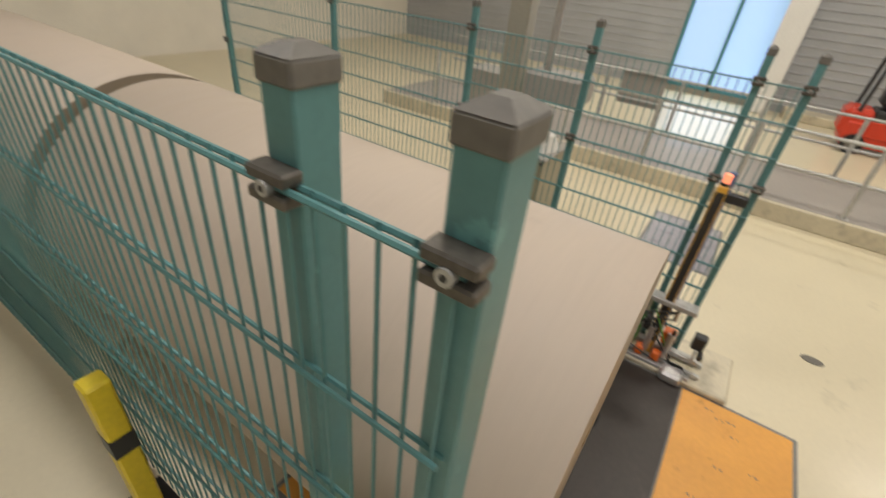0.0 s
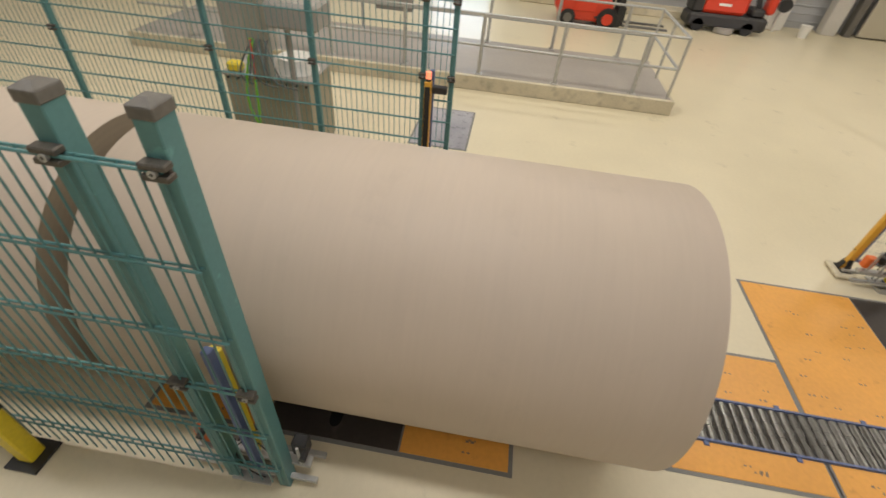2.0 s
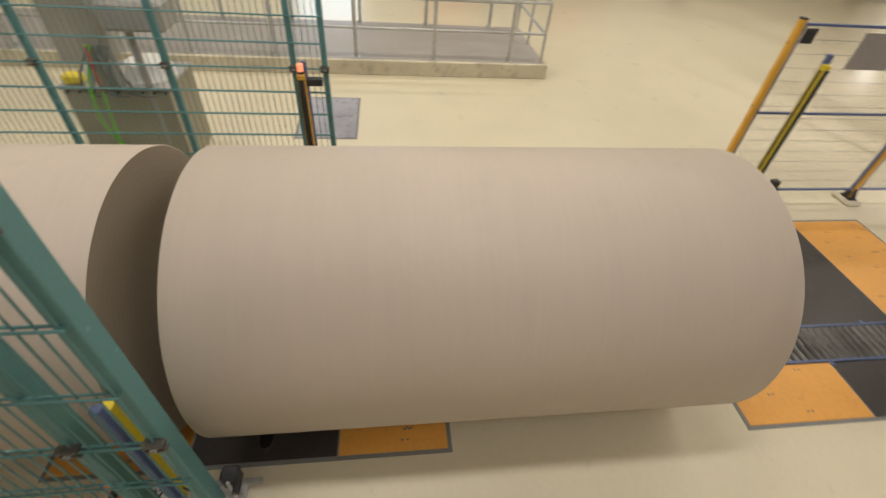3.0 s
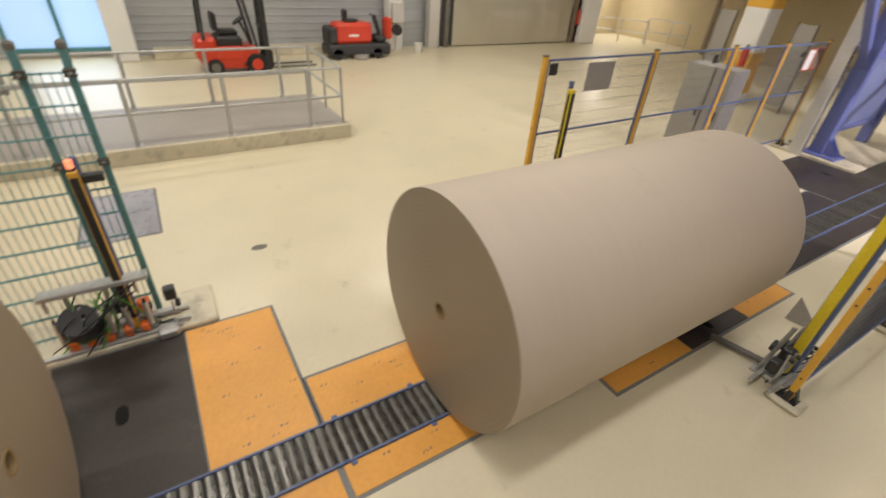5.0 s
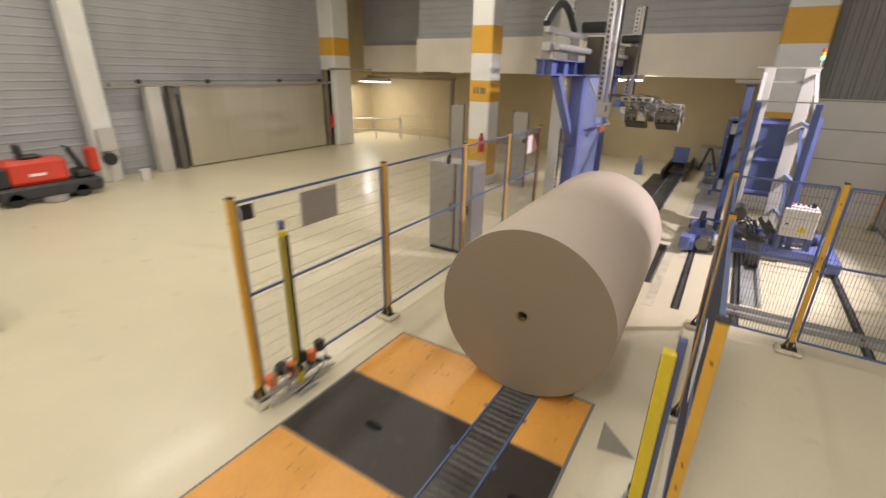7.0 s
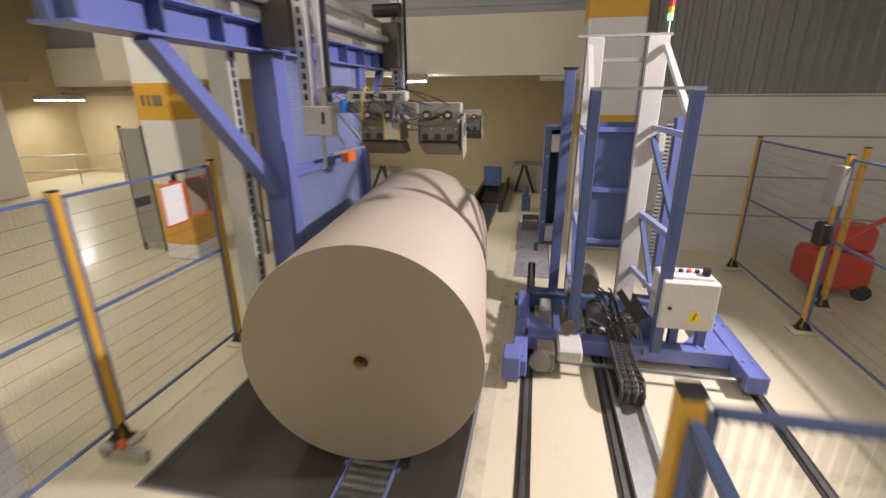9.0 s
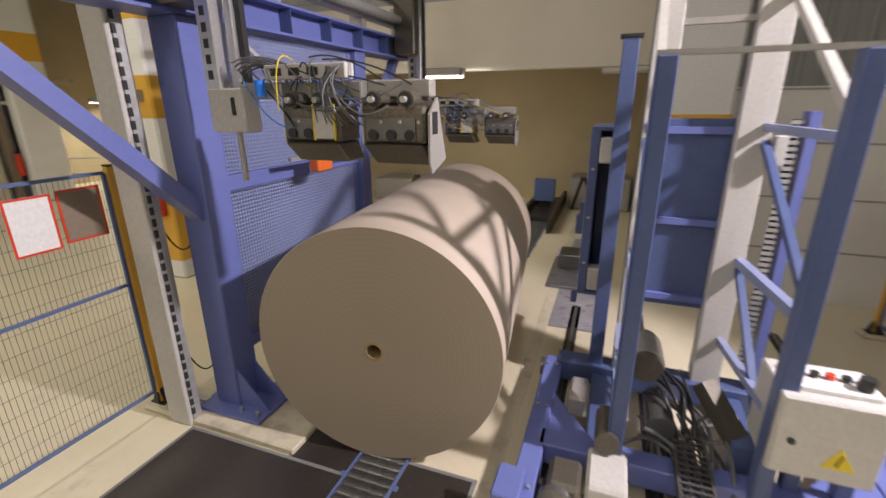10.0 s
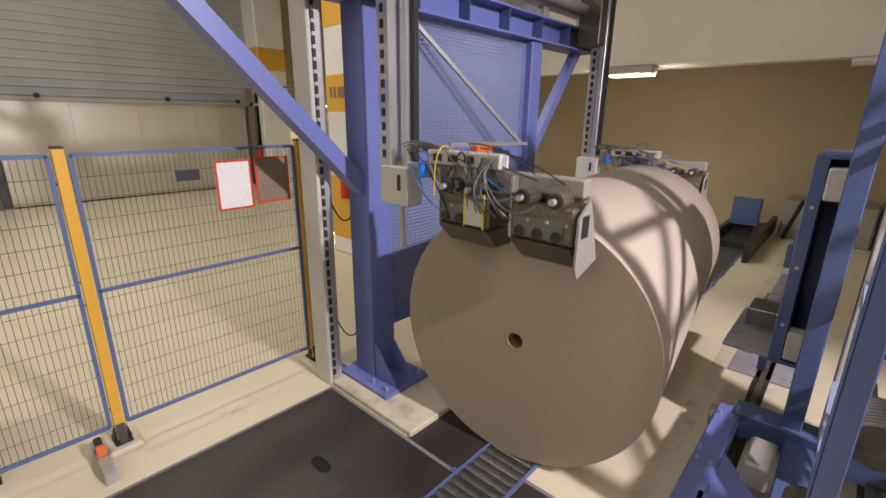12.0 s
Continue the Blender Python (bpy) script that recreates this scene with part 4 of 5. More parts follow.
            pipe(bm, arc(p, q, random.uniform(0.04, 0.16), 10, (random.uniform(-0.3, 0.3), -0.5, random.choice((-1, 0.9)))), 0.0045 if k < 2 else 0.004, 5)
        tagged(part("cable", bm, mat, g), kind="stuff")
    bm = bmesh.new()
    for i in range(5):
        pipe(bm, arc((0.02, -0.02 * i, 0.16 + 0.02 * i), (0.24 + 0.05 * i, -0.05, 0.2), 0.05, 10, (0, -0.4, 0.8)), 0.006, 5)
    for i in range(7):
        xa = 0.68 + 0.012 * i
        pipe(bm, arc((xa, -0.1, 0.2), (xa + 0.08 * (i % 3), -0.14, -0.1), 0.04 + 0.01 * i, 10, (-0.5, -0.8, 0)), 0.005, 5)
    tagged(part("cable_loop", bm, M_CABLE, g), kind="stuff")
    return g


head_a = gripper_head("gripper_head", "gripper head with cables behind the paper roll", -0.67, 6.95, 1)
head_b = gripper_head("gripper_head", "second gripper head at the roll's far end", -0.95, 10.2, -1)

# ---- lift tower ----
tower = thing("lift_tower", "blue and grey steel lift tower on rails", "lift")
TF, TR = 7.2, 8.35
for x, hw in ((1.74, 0.085), (2.35, 0.1)):
    part("rear_column", B((x - hw, x + hw, TR - 0.05, TR + 0.05, 0.2, 3.14), bevel=0.006), M_LGREY, tower, "pale grey column")
    part("column_flange", B((x - hw - 0.004, x + hw + 0.004, TR + 0.05, TR + 0.06, 0.2, 3.14)), M_NAVY, tower)
part("guide_column", B((1.46, 1.57, TR - 0.06, TR + 0.06, 0.2, 2.84), bevel=0.006), M_NAVY, tower, "dark blue guide column")
part("guide_cap", B((1.44, 1.59, TR - 0.07, TR + 0.07, 2.84, 2.86)), M_BLACK, tower)
for x in (1.67, 2.46):
    part("front_column", B((x - 0.045, x + 0.045, TF - 0.04, TF + 0.04, 0.2, 2.62), bevel=0.006), M_NAVY, tower, "blue column")
    part("column_web", B((x - 0.05, x - 0.046, TF - 0.05, TF + 0.05, 0.2, 2.62)), M_SLATE, tower)
part("top_bar", B((1.56, 2.48, TR - 0.03, TR + 0.03, 3.14, 3.17)), M_GREY, tower)
part("top_bar", B((1.62, 2.52, TF - 0.02, TF + 0.02, 2.62, 2.645)), M_GREY, tower)
part("top_bar", B((1.825, 2.25, TR - 0.03, TR + 0.02, 2.9, 2.94)), M_GREY, tower)
for x, xr in ((1.66, 1.69), (2.47, 2.42)):
    part("side_tie", one(bar, (x, TF, 2.3), (xr, TR - 0.05, 3.05), 0.05), M_LGREY, tower, "pale diagonal tie")
    part("side_tie", one(bar, (x, TF, 2.25), (xr, TR - 0.05, 2.25), 0.05), M_LBLUE, tower)
    part("side_tie", one(bar, (x, TF, 1.4), (xr, TR - 0.05, 2.15), 0.045), M_NAVY, tower)
    part("side_tie", one(bar, (x, TF, 1.35), (xr, TR - 0.05, 1.3), 0.06), M_LBLUE, tower)
    part("side_tie", one(bar, (x, TF, 0.35), (xr, TR - 0.05, 1.25), 0.045), M_NAVY, tower)
    part("side_tie", one(bar, (x - 0.02, TF + 0.02, 0.75), (xr - 0.02, TR - 0.05, 0.65), 0.05), M_LBLUE, tower)
pl = part("carriage_plate", B((1.68, 2.42, TR + 0.06, TR + 0.1, 0.85, 2.3), bevel=0.006), M_NAVY, tower, "dark blue carriage plate")
for z in (2.22, 1.55, 0.93):
    part("stiffener", B((1.68, 2.42, TR + 0.02, TR + 0.06, z - 0.025, z + 0.025)), M_BLUE, pl)
CX, CY = 1.3, 8.5
cf = part("carriage_frame", B((CX, CX + 0.07, CY, CY + 0.6, 0.84, 2.2), (CX + 0.2, CX + 0.26, CY, CY + 0.6, 0.84, 2.2), (CX + 0.07, CX + 0.2, CY + 0.52, CY + 0.6, 0.84, 2.2), (CX, CX + 0.26, CY, CY + 0.6, 2.2, 2.23), (CX, CX + 0.26, CY, CY + 0.6, 0.81, 0.84), bevel=0.004), M_NAVY, tower, "dark blue box frame")
for z in (1.95, 0.86):
    part("guide_block", B((CX + 0.074, CX + 0.196, CY - 0.02, CY + 0.12, z, z + 0.2), bevel=0.008), M_LGREY, cf, "pale guide block")
part("edge_strip", B((CX - 0.004, CX, CY + 0.02, CY + 0.58, 0.86, 2.18)), M_LBLUE, cf, "pale blue side sheet")
for z in (1.1, 1.5, 1.9):
    part("bolt", one(rod, (CX + 0.035, CY - 0.01, z), (CX + 0.035, CY, z), 0.012, 6), M_GALV, cf)
part("carriage_arm", B((1.02, 1.3, 8.5, 9.6, 0.83, 0.86), bevel=0.004), M_PLATE, cf, "grey steel arm plate")
part("carriage_arm", B((1.08, 1.3, 8.95, 9.25, 0.86, 1.0), bevel=0.006), M_STEEL, cf, "bare steel arm")
part("arm_web", B((1.25, 1.3, 8.5, 9.1, 0.72, 0.828), bevel=0.004), M_NAVY, cf)
chain = part("lift_chain", B((2.56, 2.6, TR - 0.02, TR + 0.02, 0.4, 2.3)), M_BLACK, tower, "dark lift chain")
for i in range(44):
    part("link", B((2.545, 2.615, TR - 0.035, TR - 0.02, 0.42 + i * 0.043, 0.445 + i * 0.043)), M_GALV, chain)
part("chain_guide", B((2.64, 2.7, TR - 0.05, TR + 0.1, 0.3, 2.35)), M_BLUE, tower, "bright blue chain guide")
part("limit_switch", B((2.46, 2.53, TR - 0.12, TR - 0.05, 2.0, 2.2), bevel=0.006), M_LGREY, tower)
sl = part("stack_light", one(rod, (2.43, TR, 3.17), (2.43, TR, 3.28), 0.012), M_GALV, tower, "stack light pole")
part("green_lens", one(rod, (2.43, TR, 3.28), (2.43, TR, 3.34), 0.028, 12), M_GREENLAMP, sl, "lit green lens")
part("yellow_lens", one(rod, (2.43, TR, 3.34), (2.43, TR, 3.4), 0.028, 12), M_LEMON, sl, "yellow lens")
part("red_lens", one(rod, (2.43, TR, 3.4), (2.43, TR, 3.46), 0.028, 12), M_RED, sl, "red lens")
# base frame of the tower; light on the beams is put in as the brighter M_BLUE
for x0, x1, y0, y1 in ((1.1, 1.24, 6.72, 8.35), (3.15, 3.33, 6.85, 8.6)):
    part("base_beam", B((x0, x1, y0, y1, 0.07, 0.24), bevel=0.008), M_BLUE, tower, "blue base beam")
part("base_beam", B((1.2, 3.15, 7.2, 7.36, 0.08, 0.24), bevel=0.008), M_BLUE, tower, "blue base beam")
part("base_beam", B((1.2, 3.15, 8.25, 8.45, 0.08, 0.26), bevel=0.008), M_NAVY, tower, "blue base beam")
part("base_beam", B((1.5, 1.66, 7.36, 8.25, 0.08, 0.2), bevel=0.008), M_NAVY, tower)
part("base_beam", B((2.44, 2.6, 7.36, 8.25, 0.08, 0.2), bevel=0.008), M_NAVY, tower)
for x0, x1, y, s in ((1.2, 1.55, 7.36, 1), (2.75, 3.15, 7.36, 1)):
    bm = bmesh.new()
    tri_p = ((x0, y, 0.21), (x1, y, 0.21), (x0 if x0 < 2 else x1, y + 0.5 * s, 0.21))
    v = [bm.verts.new(p) for p in tri_p]
    w = [bm.verts.new((p[0], p[1], 0.225)) for p in tri_p]
    bm.faces.new(v[::-1]), bm.faces.new(w)
    for i in range(3):
        bm.faces.new((v[i], v[(i + 1) % 3], w[(i + 1) % 3], w[i]))
    bmesh.ops.recalc_face_normals(bm, faces=bm.faces)
    part("gusset_plate", bm, M_BLUE, tower)
for x in (1.1, 3.24):
    for y in (6.95, 8.4):
        part("wheel", one(rod, (x - 0.05, y, 0.085), (x + 0.05, y, 0.085), 0.08, 18), M_STEEL, tower, "steel rail wheel")
part("end_box", B((1.02, 1.18, 6.6, 6.85, 0.1, 0.34), bevel=0.01), M_BLUE, tower)
part("drive_shaft", one(rod, (1.3, 6.95, 0.13), (3.15, 6.95, 0.13), 0.022, 10), M_STEEL, tower, "steel drive shaft")
part("gearbox", B((1.3, 1.5, 6.82, 7.08, 0.06, 0.3), bevel=0.03), M_COPPER, tower, "grey gearbox")
part("gearbox", B((1.52, 1.75, 6.85, 7.2, 0.18, 0.32), bevel=0.02), M_LGREY, tower, "pale gearbox cover")
mo = part("motor", one(rod, (1.85, 7.75, 0.62), (1.85, 8.15, 0.62), 0.11, 18), M_COPPER, tower, "grey electric motor")
for i in range(9):
    part("fin", one(rod, (1.85, 7.8 + i * 0.035, 0.62), (1.85, 7.81 + i * 0.035, 0.62), 0.125, 18), M_GREY, mo)
part("motor", one(rod, (1.95, 7.45, 0.36), (1.95, 7.8, 0.36), 0.09, 18), M_STEEL, tower, "bare metal electric motor")
part("motor", one(rod, (2.85, 7.7, 0.38), (2.85, 8.05, 0.38), 0.08, 16), M_COPPER, tower, "grey electric motor")
part("junction_box", B((1.35, 1.48, 7.6, 7.9, 0.2, 0.36), bevel=0.015), M_GREY, tower)
part("junction_box", B((2.35, 2.55, 7.38, 7.56, 0.2, 0.42), bevel=0.012), M_NAVY, tower)
bm = bmesh.new()
for i in range(16):
    p = (random.uniform(1.7, 2.6), random.uniform(7.35, 8.0), random.uniform(0.15, 0.4))
    q = (random.uniform(1.9, 2.4), random.uniform(7.0, 7.5), random.uniform(0.05, 0.2))
    pipe(bm, arc(p, q, random.uniform(0.05, 0.15), 8, (random.uniform(-0.5, 0.5), 0, 1)), 0.013, 6)
tagged(part("cable", bm, M_CABLE, tower), kind="stuff")
for x, y, z in ((1.17, 6.8, 0.243), (1.17, 7.6, 0.243), (1.17, 8.2, 0.243), (3.24, 7.1, 0.243), (3.24, 7.8, 0.243), (1.7, 7.28, 0.243), (2.9, 7.28, 0.243)):
    for o in (-0.035, 0.035):
        part("bolt", one(rod, (x + o, y, z - 0.005), (x + o, y, z + 0.014), 0.013, 6), M_GALV, tower)
part("shaft_guard", one(bar, (2.2, 7.7, 0.62), (2.42, 7.45, 0.34), 0.12, 0.1), M_COPPER, tower, "grimy shaft guard")
part("drive_motor", one(rod, (1.62, 7.12, 0.41), (1.62, 7.42, 0.41), 0.075, 16), M_COPPER, tower, "grimy drive motor")
part("pulley", one(rod, (1.36, 6.78, 0.2), (1.36, 6.82, 0.2), 0.1, 20), M_STEEL, tower, "steel chain wheel")
# rails, cable chain
for x in (1.25, 1.95, 3.3):
    r = thing("floor_rail", "steel floor rail for the lift tower", "rail", group="lift rails")
    part("head", B((x - 0.02, x + 0.02, 4.3, 10.0, 0.008, 0.02)), M_STEEL, r)
    part("foot", B((x - 0.055, x + 0.055, 4.3, 10.0, 0.0, 0.008)), M_DARK, r)
cc = thing("cable_chain", "black plastic cable chain on the floor", "cable chain")
path = [(2.12, 7.5 - 0.05 * i, 0.30 - 0.002 * i) for i in range(18)] + [(2.13, 6.6 - 0.13 * math.sin(a), 0.16 + 0.11 * math.cos(a)) for a in [math.pi * i / 8 for i in range(1, 8)]] + [(2.12, 6.62 + 0.05 * i, 0.045) for i in range(24)]
M_CHAIN = material("dusty_black_plastic", (0.07, 0.065, 0.06), 0.5, grain=60, spread=0.3, stain=0.3)
for i, (p, q) in enumerate(zip(path, path[1:])):
    bm = bmesh.new()
    for o in (-0.09, 0.09):
        bar(bm, (p[0] + o, p[1], p[2]), (q[0] + o, q[1], q[2]), 0.016 if i % 2 else 0.022, 0.06)
    bar(bm, (p[0] - 0.09, (p[1] + q[1]) / 2, (p[2] + q[2]) / 2 + 0.03), (p[0] + 0.09, (p[1] + q[1]) / 2, (p[2] + q[2]) / 2 + 0.03), 0.018, 0.008)
    part("link", bm, M_CHAIN, cc)
for o, m in ((-0.06, M_BLACK), (-0.03, M_CABLE), (0.0, M_BLACK), (0.03, M_CABLE), (0.06, M_BLACK)):
    part("cable", pipe(bmesh.new(), [(x + o, y, z) for x, y, z in path], 0.011, 6), m, cc)
bm = bmesh.new()
for i in range(9):
    o = 0.02 * (i - 4)
    pipe(bm, arc((2.12 + o, 7.48, 0.31), (1.86 + 0.09 * (i % 4), 7.75 + 0.05 * i, 0.42 + 0.03 * (i % 3)), 0.12, 10, (0.25 * (-1) ** i, -0.2, 1)), 0.012, 6)
tagged(part("cable_end", bm, M_BLACK, cc, "loose black cable ends"), kind="stuff")
tray = thing("cable_tray", "galvanised cable tray on the floor", "cable tray")
part("tray", B((2.0, 2.04, 5.0, 7.0, 0, 0.06), (2.22, 2.26, 5.0, 7.0, 0, 0.06), (2.04, 2.22, 5.0, 7.0, 0, 0.012)), M_GALV, tray)

tray2 = thing("cable_tray", "grey cable tray lying across the floor", "cable tray")
part("tray", B((1.75, 4.2, 4.55, 4.75, 0, 0.012), (1.75, 4.2, 4.53, 4.55, 0, 0.07), (1.75, 4.2, 4.75, 4.77, 0, 0.07)), M_GALV, tray2)
cabinet = thing("control_cabinet", "light grey control cabinet with a warning sign", "cabinet")
cab = part("body", B((2.42, 2.9, 7.12, 7.5, 0.5, 0.98), bevel=0.01), M_LGREY, cabinet)
part("door", B((2.43, 2.89, 7.108, 7.12, 0.51, 0.97), bevel=0.004), M_LGREY, cab)
bm = bmesh.new()
for s_, y_, in ((0.075, 7.104),):
    v = [bm.verts.new(p) for p in ((2.72 - s_, y_, 0.6), (2.72 + s_, y_, 0.6), (2.72, y_, 0.6 + s_ * 1.7))]
    w = [bm.verts.new((q.co.x, 7.108, q.co.z)) for q in v]
    bm.faces.new(v)
    for i in range(3):
        bm.faces.new((v[i], w[i], w[(i + 1) % 3], v[(i + 1) % 3]))
part("warning_sign", bm, M_LEMON, cab, "yellow warning triangle")
part("bolt_mark", one(bar, (2.73, 7.102, 0.69), (2.71, 7.102, 0.62), 0.012, 0.003), M_BLACK, cab)
part("lock", one(rod, (2.5, 7.095, 0.72), (2.5, 7.108, 0.72), 0.018, 12), M_BLACK, cab)
part("stand", B((2.6, 2.68, 7.3, 7.38, 0.2, 0.45), bevel=0.004), M_NAVY, cabinet)
part("stand", B((2.85, 2.93, 7.3, 7.38, 0.0, 0.45), bevel=0.004), M_NAVY, cabinet)
panel = part("button_panel", B((2.48, 2.86, 7.18, 7.42, 0.98, 1.01), bevel=0.005), M_WHITE, cabinet, "white button panel")
for i, m in enumerate((M_RED, M_BLACK, M_RED, M_BLACK, M_GREY)):
    part("button", one(rod, (2.53 + 0.07 * i, 7.3, 1.01), (2.53 + 0.07 * i, 7.3, 1.04), 0.022, 12), m, panel)
part("switch", one(rod, (2.8, 7.24, 1.01), (2.8, 7.24, 1.08), 0.035, 12), M_BLACK, panel)
es = thing("switch_box", "small grey switch box on a fence post", "switch", 4.3, 8.3, 0)
part("box", B((-0.1, -0.03, -0.12, 0.12, 1.5, 1.9), bevel=0.01), M_GREY, es)
part("box", B((-0.12, -0.03, -0.08, 0.08, 1.05, 1.3), bevel=0.02), M_BLACK, es)
cart = thing("red_machine", "red machine with hoses beyond the fence", "machine", 5.2, 9.6, 0)
part("body", B((-0.3, 0.4, -0.2, 0.4, 0.1, 0.6), bevel=0.06), M_RED, cart)
part("top", B((-0.15, 0.4, -0.1, 0.3, 0.6, 0.95), bevel=0.06), M_RED, cart)
part("handle", one(rod, (-0.2, -0.1, 0.6), (0.4, -0.1, 1.1), 0.03), M_RED, cart)
for x in (-0.2, 0.3):
    part("wheel", one(rod, (x, -0.24, 0.1), (x, -0.16, 0.1), 0.1, 16), M_RUBBER, cart)

# end of the conveyor in the recess
stop = thing("end_stop", "blue end stop with dark side guides", "machine")
part("guide", B((-0.2, -0.12, 13.2, 16.3, 0, 0.3), bevel=0.01), M_DARK, stop)
part("guide", B((0.42, 0.5, 13.2, 16.3, 0, 0.3), bevel=0.01), M_DARK, stop)
part("buffer", B((-0.1, 0.35, 14.8, 14.95, 0.3, 0.8), bevel=0.01), M_NAVY, stop)
part("ramp", B((-0.1, 0.4, 14.02, 16.3, 0, 0.12)), M_DARK, stop)
part("post", B((-0.02, 0.27, 14.95, 15.05, 0, 0.4)), M_DARK, stop)
for x in (-0.9, 1.05):
    part("bracket", B((x - 0.1, x + 0.1, 13.4, 13.6, 0, 0.35), (x - 0.05, x + 0.05, 13.45, 13.55, 0.35, 0.6), bevel=0.01), M_NAVY, stop)
bench = thing("low_machine", "dark low machine housing by the back wall", "machine")
part("housing", B((-4.4, -2.8, 15.2, 16.2, 0, 0.55), bevel=0.03), M_GREY, bench)
part("housing", B((0.6, 1.95, 15.6, 16.4, 0, 0.75), bevel=0.03), M_GREY, bench)
part("frame", one(bar, (0.7, 15.5, 0.02), (0.9, 15.3, 0.8), 0.05), M_DARK, bench)
part("frame", one(bar, (1.2, 15.5, 0.02), (0.95, 15.3, 0.8), 0.05), M_DARK, bench)
part("frame", one(bar, (-2.9, 13.6, 0.02), (-2.6, 13.9, 0.9), 0.06), M_DARK, bench)
part("frame", one(bar, (-2.3, 13.7, 0.02), (-2.55, 13.9, 0.9), 0.06), M_DARK, bench)

# ---- cabinets beside the west fence ----
for x0, x1, m in ((-2.82, -2.32, M_GREY), (-2.3, -1.98, M_GREY)):
    c = thing("electrical_cabinet", "tall grey electrical cabinet behind the fence", "cabinet", group="electrical cabinets")
    part("body", B((x0, x1, 4.3, 4.75, 0.06, 1.58), bevel=0.008), m, c)
    part("door", B((x0 + 0.02, x1 - 0.02, 4.288, 4.3, 0.1, 1.55), bevel=0.003), m, c)
    part("base", B((x0 + 0.01, x1 - 0.01, 4.31, 4.74, 0, 0.06)), M_BLACK, c)
    part("handle", B((x1 - 0.08, x1 - 0.06, 4.27, 4.288, 0.75, 0.9)), M_BLACK, c)
for x, y, h_ in ((-5.3, 9.4, 2.1), (-3.45, 9.6, 2.0)):
    c = thing("grey_screen", "grey sheet metal screen near the column", "screen", x, y, 0, group="grey screens")
    part("sheet", B((-0.2, 0.2, -0.02, 0.02, 0.15, h_), bevel=0.004), M_GREY, c)
    for sx in (-0.215, 0.215):
        part("leg", B((sx - 0.015, sx + 0.015, -0.025, 0.025, 0, h_ + 0.04)), M_CAP, c)
ext = thing("fire_extinguisher", "red fire extinguisher on the column", "extinguisher", -4.3, 9.0, 0)
part("bottle", one(rod, (0, 0, 0.95), (0, 0, 1.35), 0.07, 14), M_RED, ext)
part("neck", one(rod, (0, 0, 1.35), (0, 0, 1.45), 0.03, 10), M_BLACK, ext)
part("bracket", B((-0.05, 0.05, 0.06, 0.048 + 0.004 + 0.01, 1.0, 1.3)), M_BLACK, ext)

# ---- transformer box behind the far green fence ----
tb = thing("transformer_box", "beige machine cabinet with hoses and a mast", "machine")
part("body", B((-3.3, -2.6, -6.88, -5.88, 0.02, 0.9), bevel=0.01), material("olive_beige_enamel", (0.30, 0.27, 0.19), 0.45, stain=0.15), tb)
part("lid", B((-3.32, -2.58, -6.9, -5.86, 0.9, 0.93), bevel=0.006), M_GREY, tb)
for i in range(9):
    part("bolt", one(rod, (-2.57, -6.82 + i * 0.115, 0.88), (-2.6, -6.82 + i * 0.115, 0.88), 0.012, 6), M_BLACK, tb)
part("dome", one(rod, (-2.95, -6.15, 0.93), (-2.95, -6.15, 1.08), 0.26, 18, r2=0.2), M_WHITE, tb, "white plastic dome")
part("mast", B((-2.72, -2.55, -6.5, -6.3, 0.93, 2.6), bevel=0.01), material("mast_enamel", (0.33, 0.31, 0.25), 0.4), tb, "beige mast")
part("mast", one(rod, (-2.62, -6.05, 0.3), (-2.62, -6.05, 2.6), 0.035, 12), M_GREY, tb)
part("gear_housing", B((-2.85, -2.45, -6.2, -5.65, 1.5, 1.75), bevel=0.03), M_GREY, tb)
part("yellow_cap", B((-2.75, -2.62, -6.85, -6.68, 0.93, 1.03), bevel=0.02), M_LEMON, tb, "yellow cap")
for k, (m, n) in enumerate(((M_CABLE, 6), (material("lime_hose", (0.2, 0.55, 0.05), 0.4), 2), (M_RED, 1))):
    bm = bmesh.new()
    for i in range(n):
        pipe(bm, arc((-2.55, -6.45 + 0.04 * i, 1.35), (-2.56, -6.6 + 0.12 * i + 0.05 * k, 0.85 if k != 1 else 0.25), 0.16, 10, (1, 0.6 * (-1) ** i, -0.4)), 0.014 if k == 1 else 0.01, 6)
    tagged(part("hose", bm, m, tb), kind="stuff")
sw = thing("dark_box", "dark box on a stand behind the fence", "box", -4.6, -7.6, 0)
part("body", B((-0.25, 0.25, -0.3, 0.3, 0.5, 1.25), bevel=0.01), M_GREY, sw)
part("stand", B((-0.06, 0.06, -0.06, 0.06, 0, 0.5)), M_GREY, sw)

# ---- plinth with railing ----
PX0, PX1, PY0, PY1 = -7.5, -5.42, -10.4, -0.94
pl_ = struct("plinth", B((PX0, PX1, PY0, PY1, 0, 0.24), bevel=0.012), M_SCREED, "low cream concrete plinth with worn edges", "plinth")
part("plinth_top", B((PX0 + 0.06, PX1 - 0.06, PY0 + 0.06, PY1 - 0.06, 0.24, 0.244)), material("grey_plinth_top", (0.34, 0.31, 0.28), 0.5, grain=30, spread=0.06, stain=0.12), pl_, "grey painted top")
rail = thing("handrail", "galvanised tube railing on the plinth", "railing")
RZ, MZ = 1.16, 0.70
xa, xb = PX1 - 0.12, PX0 + 0.12
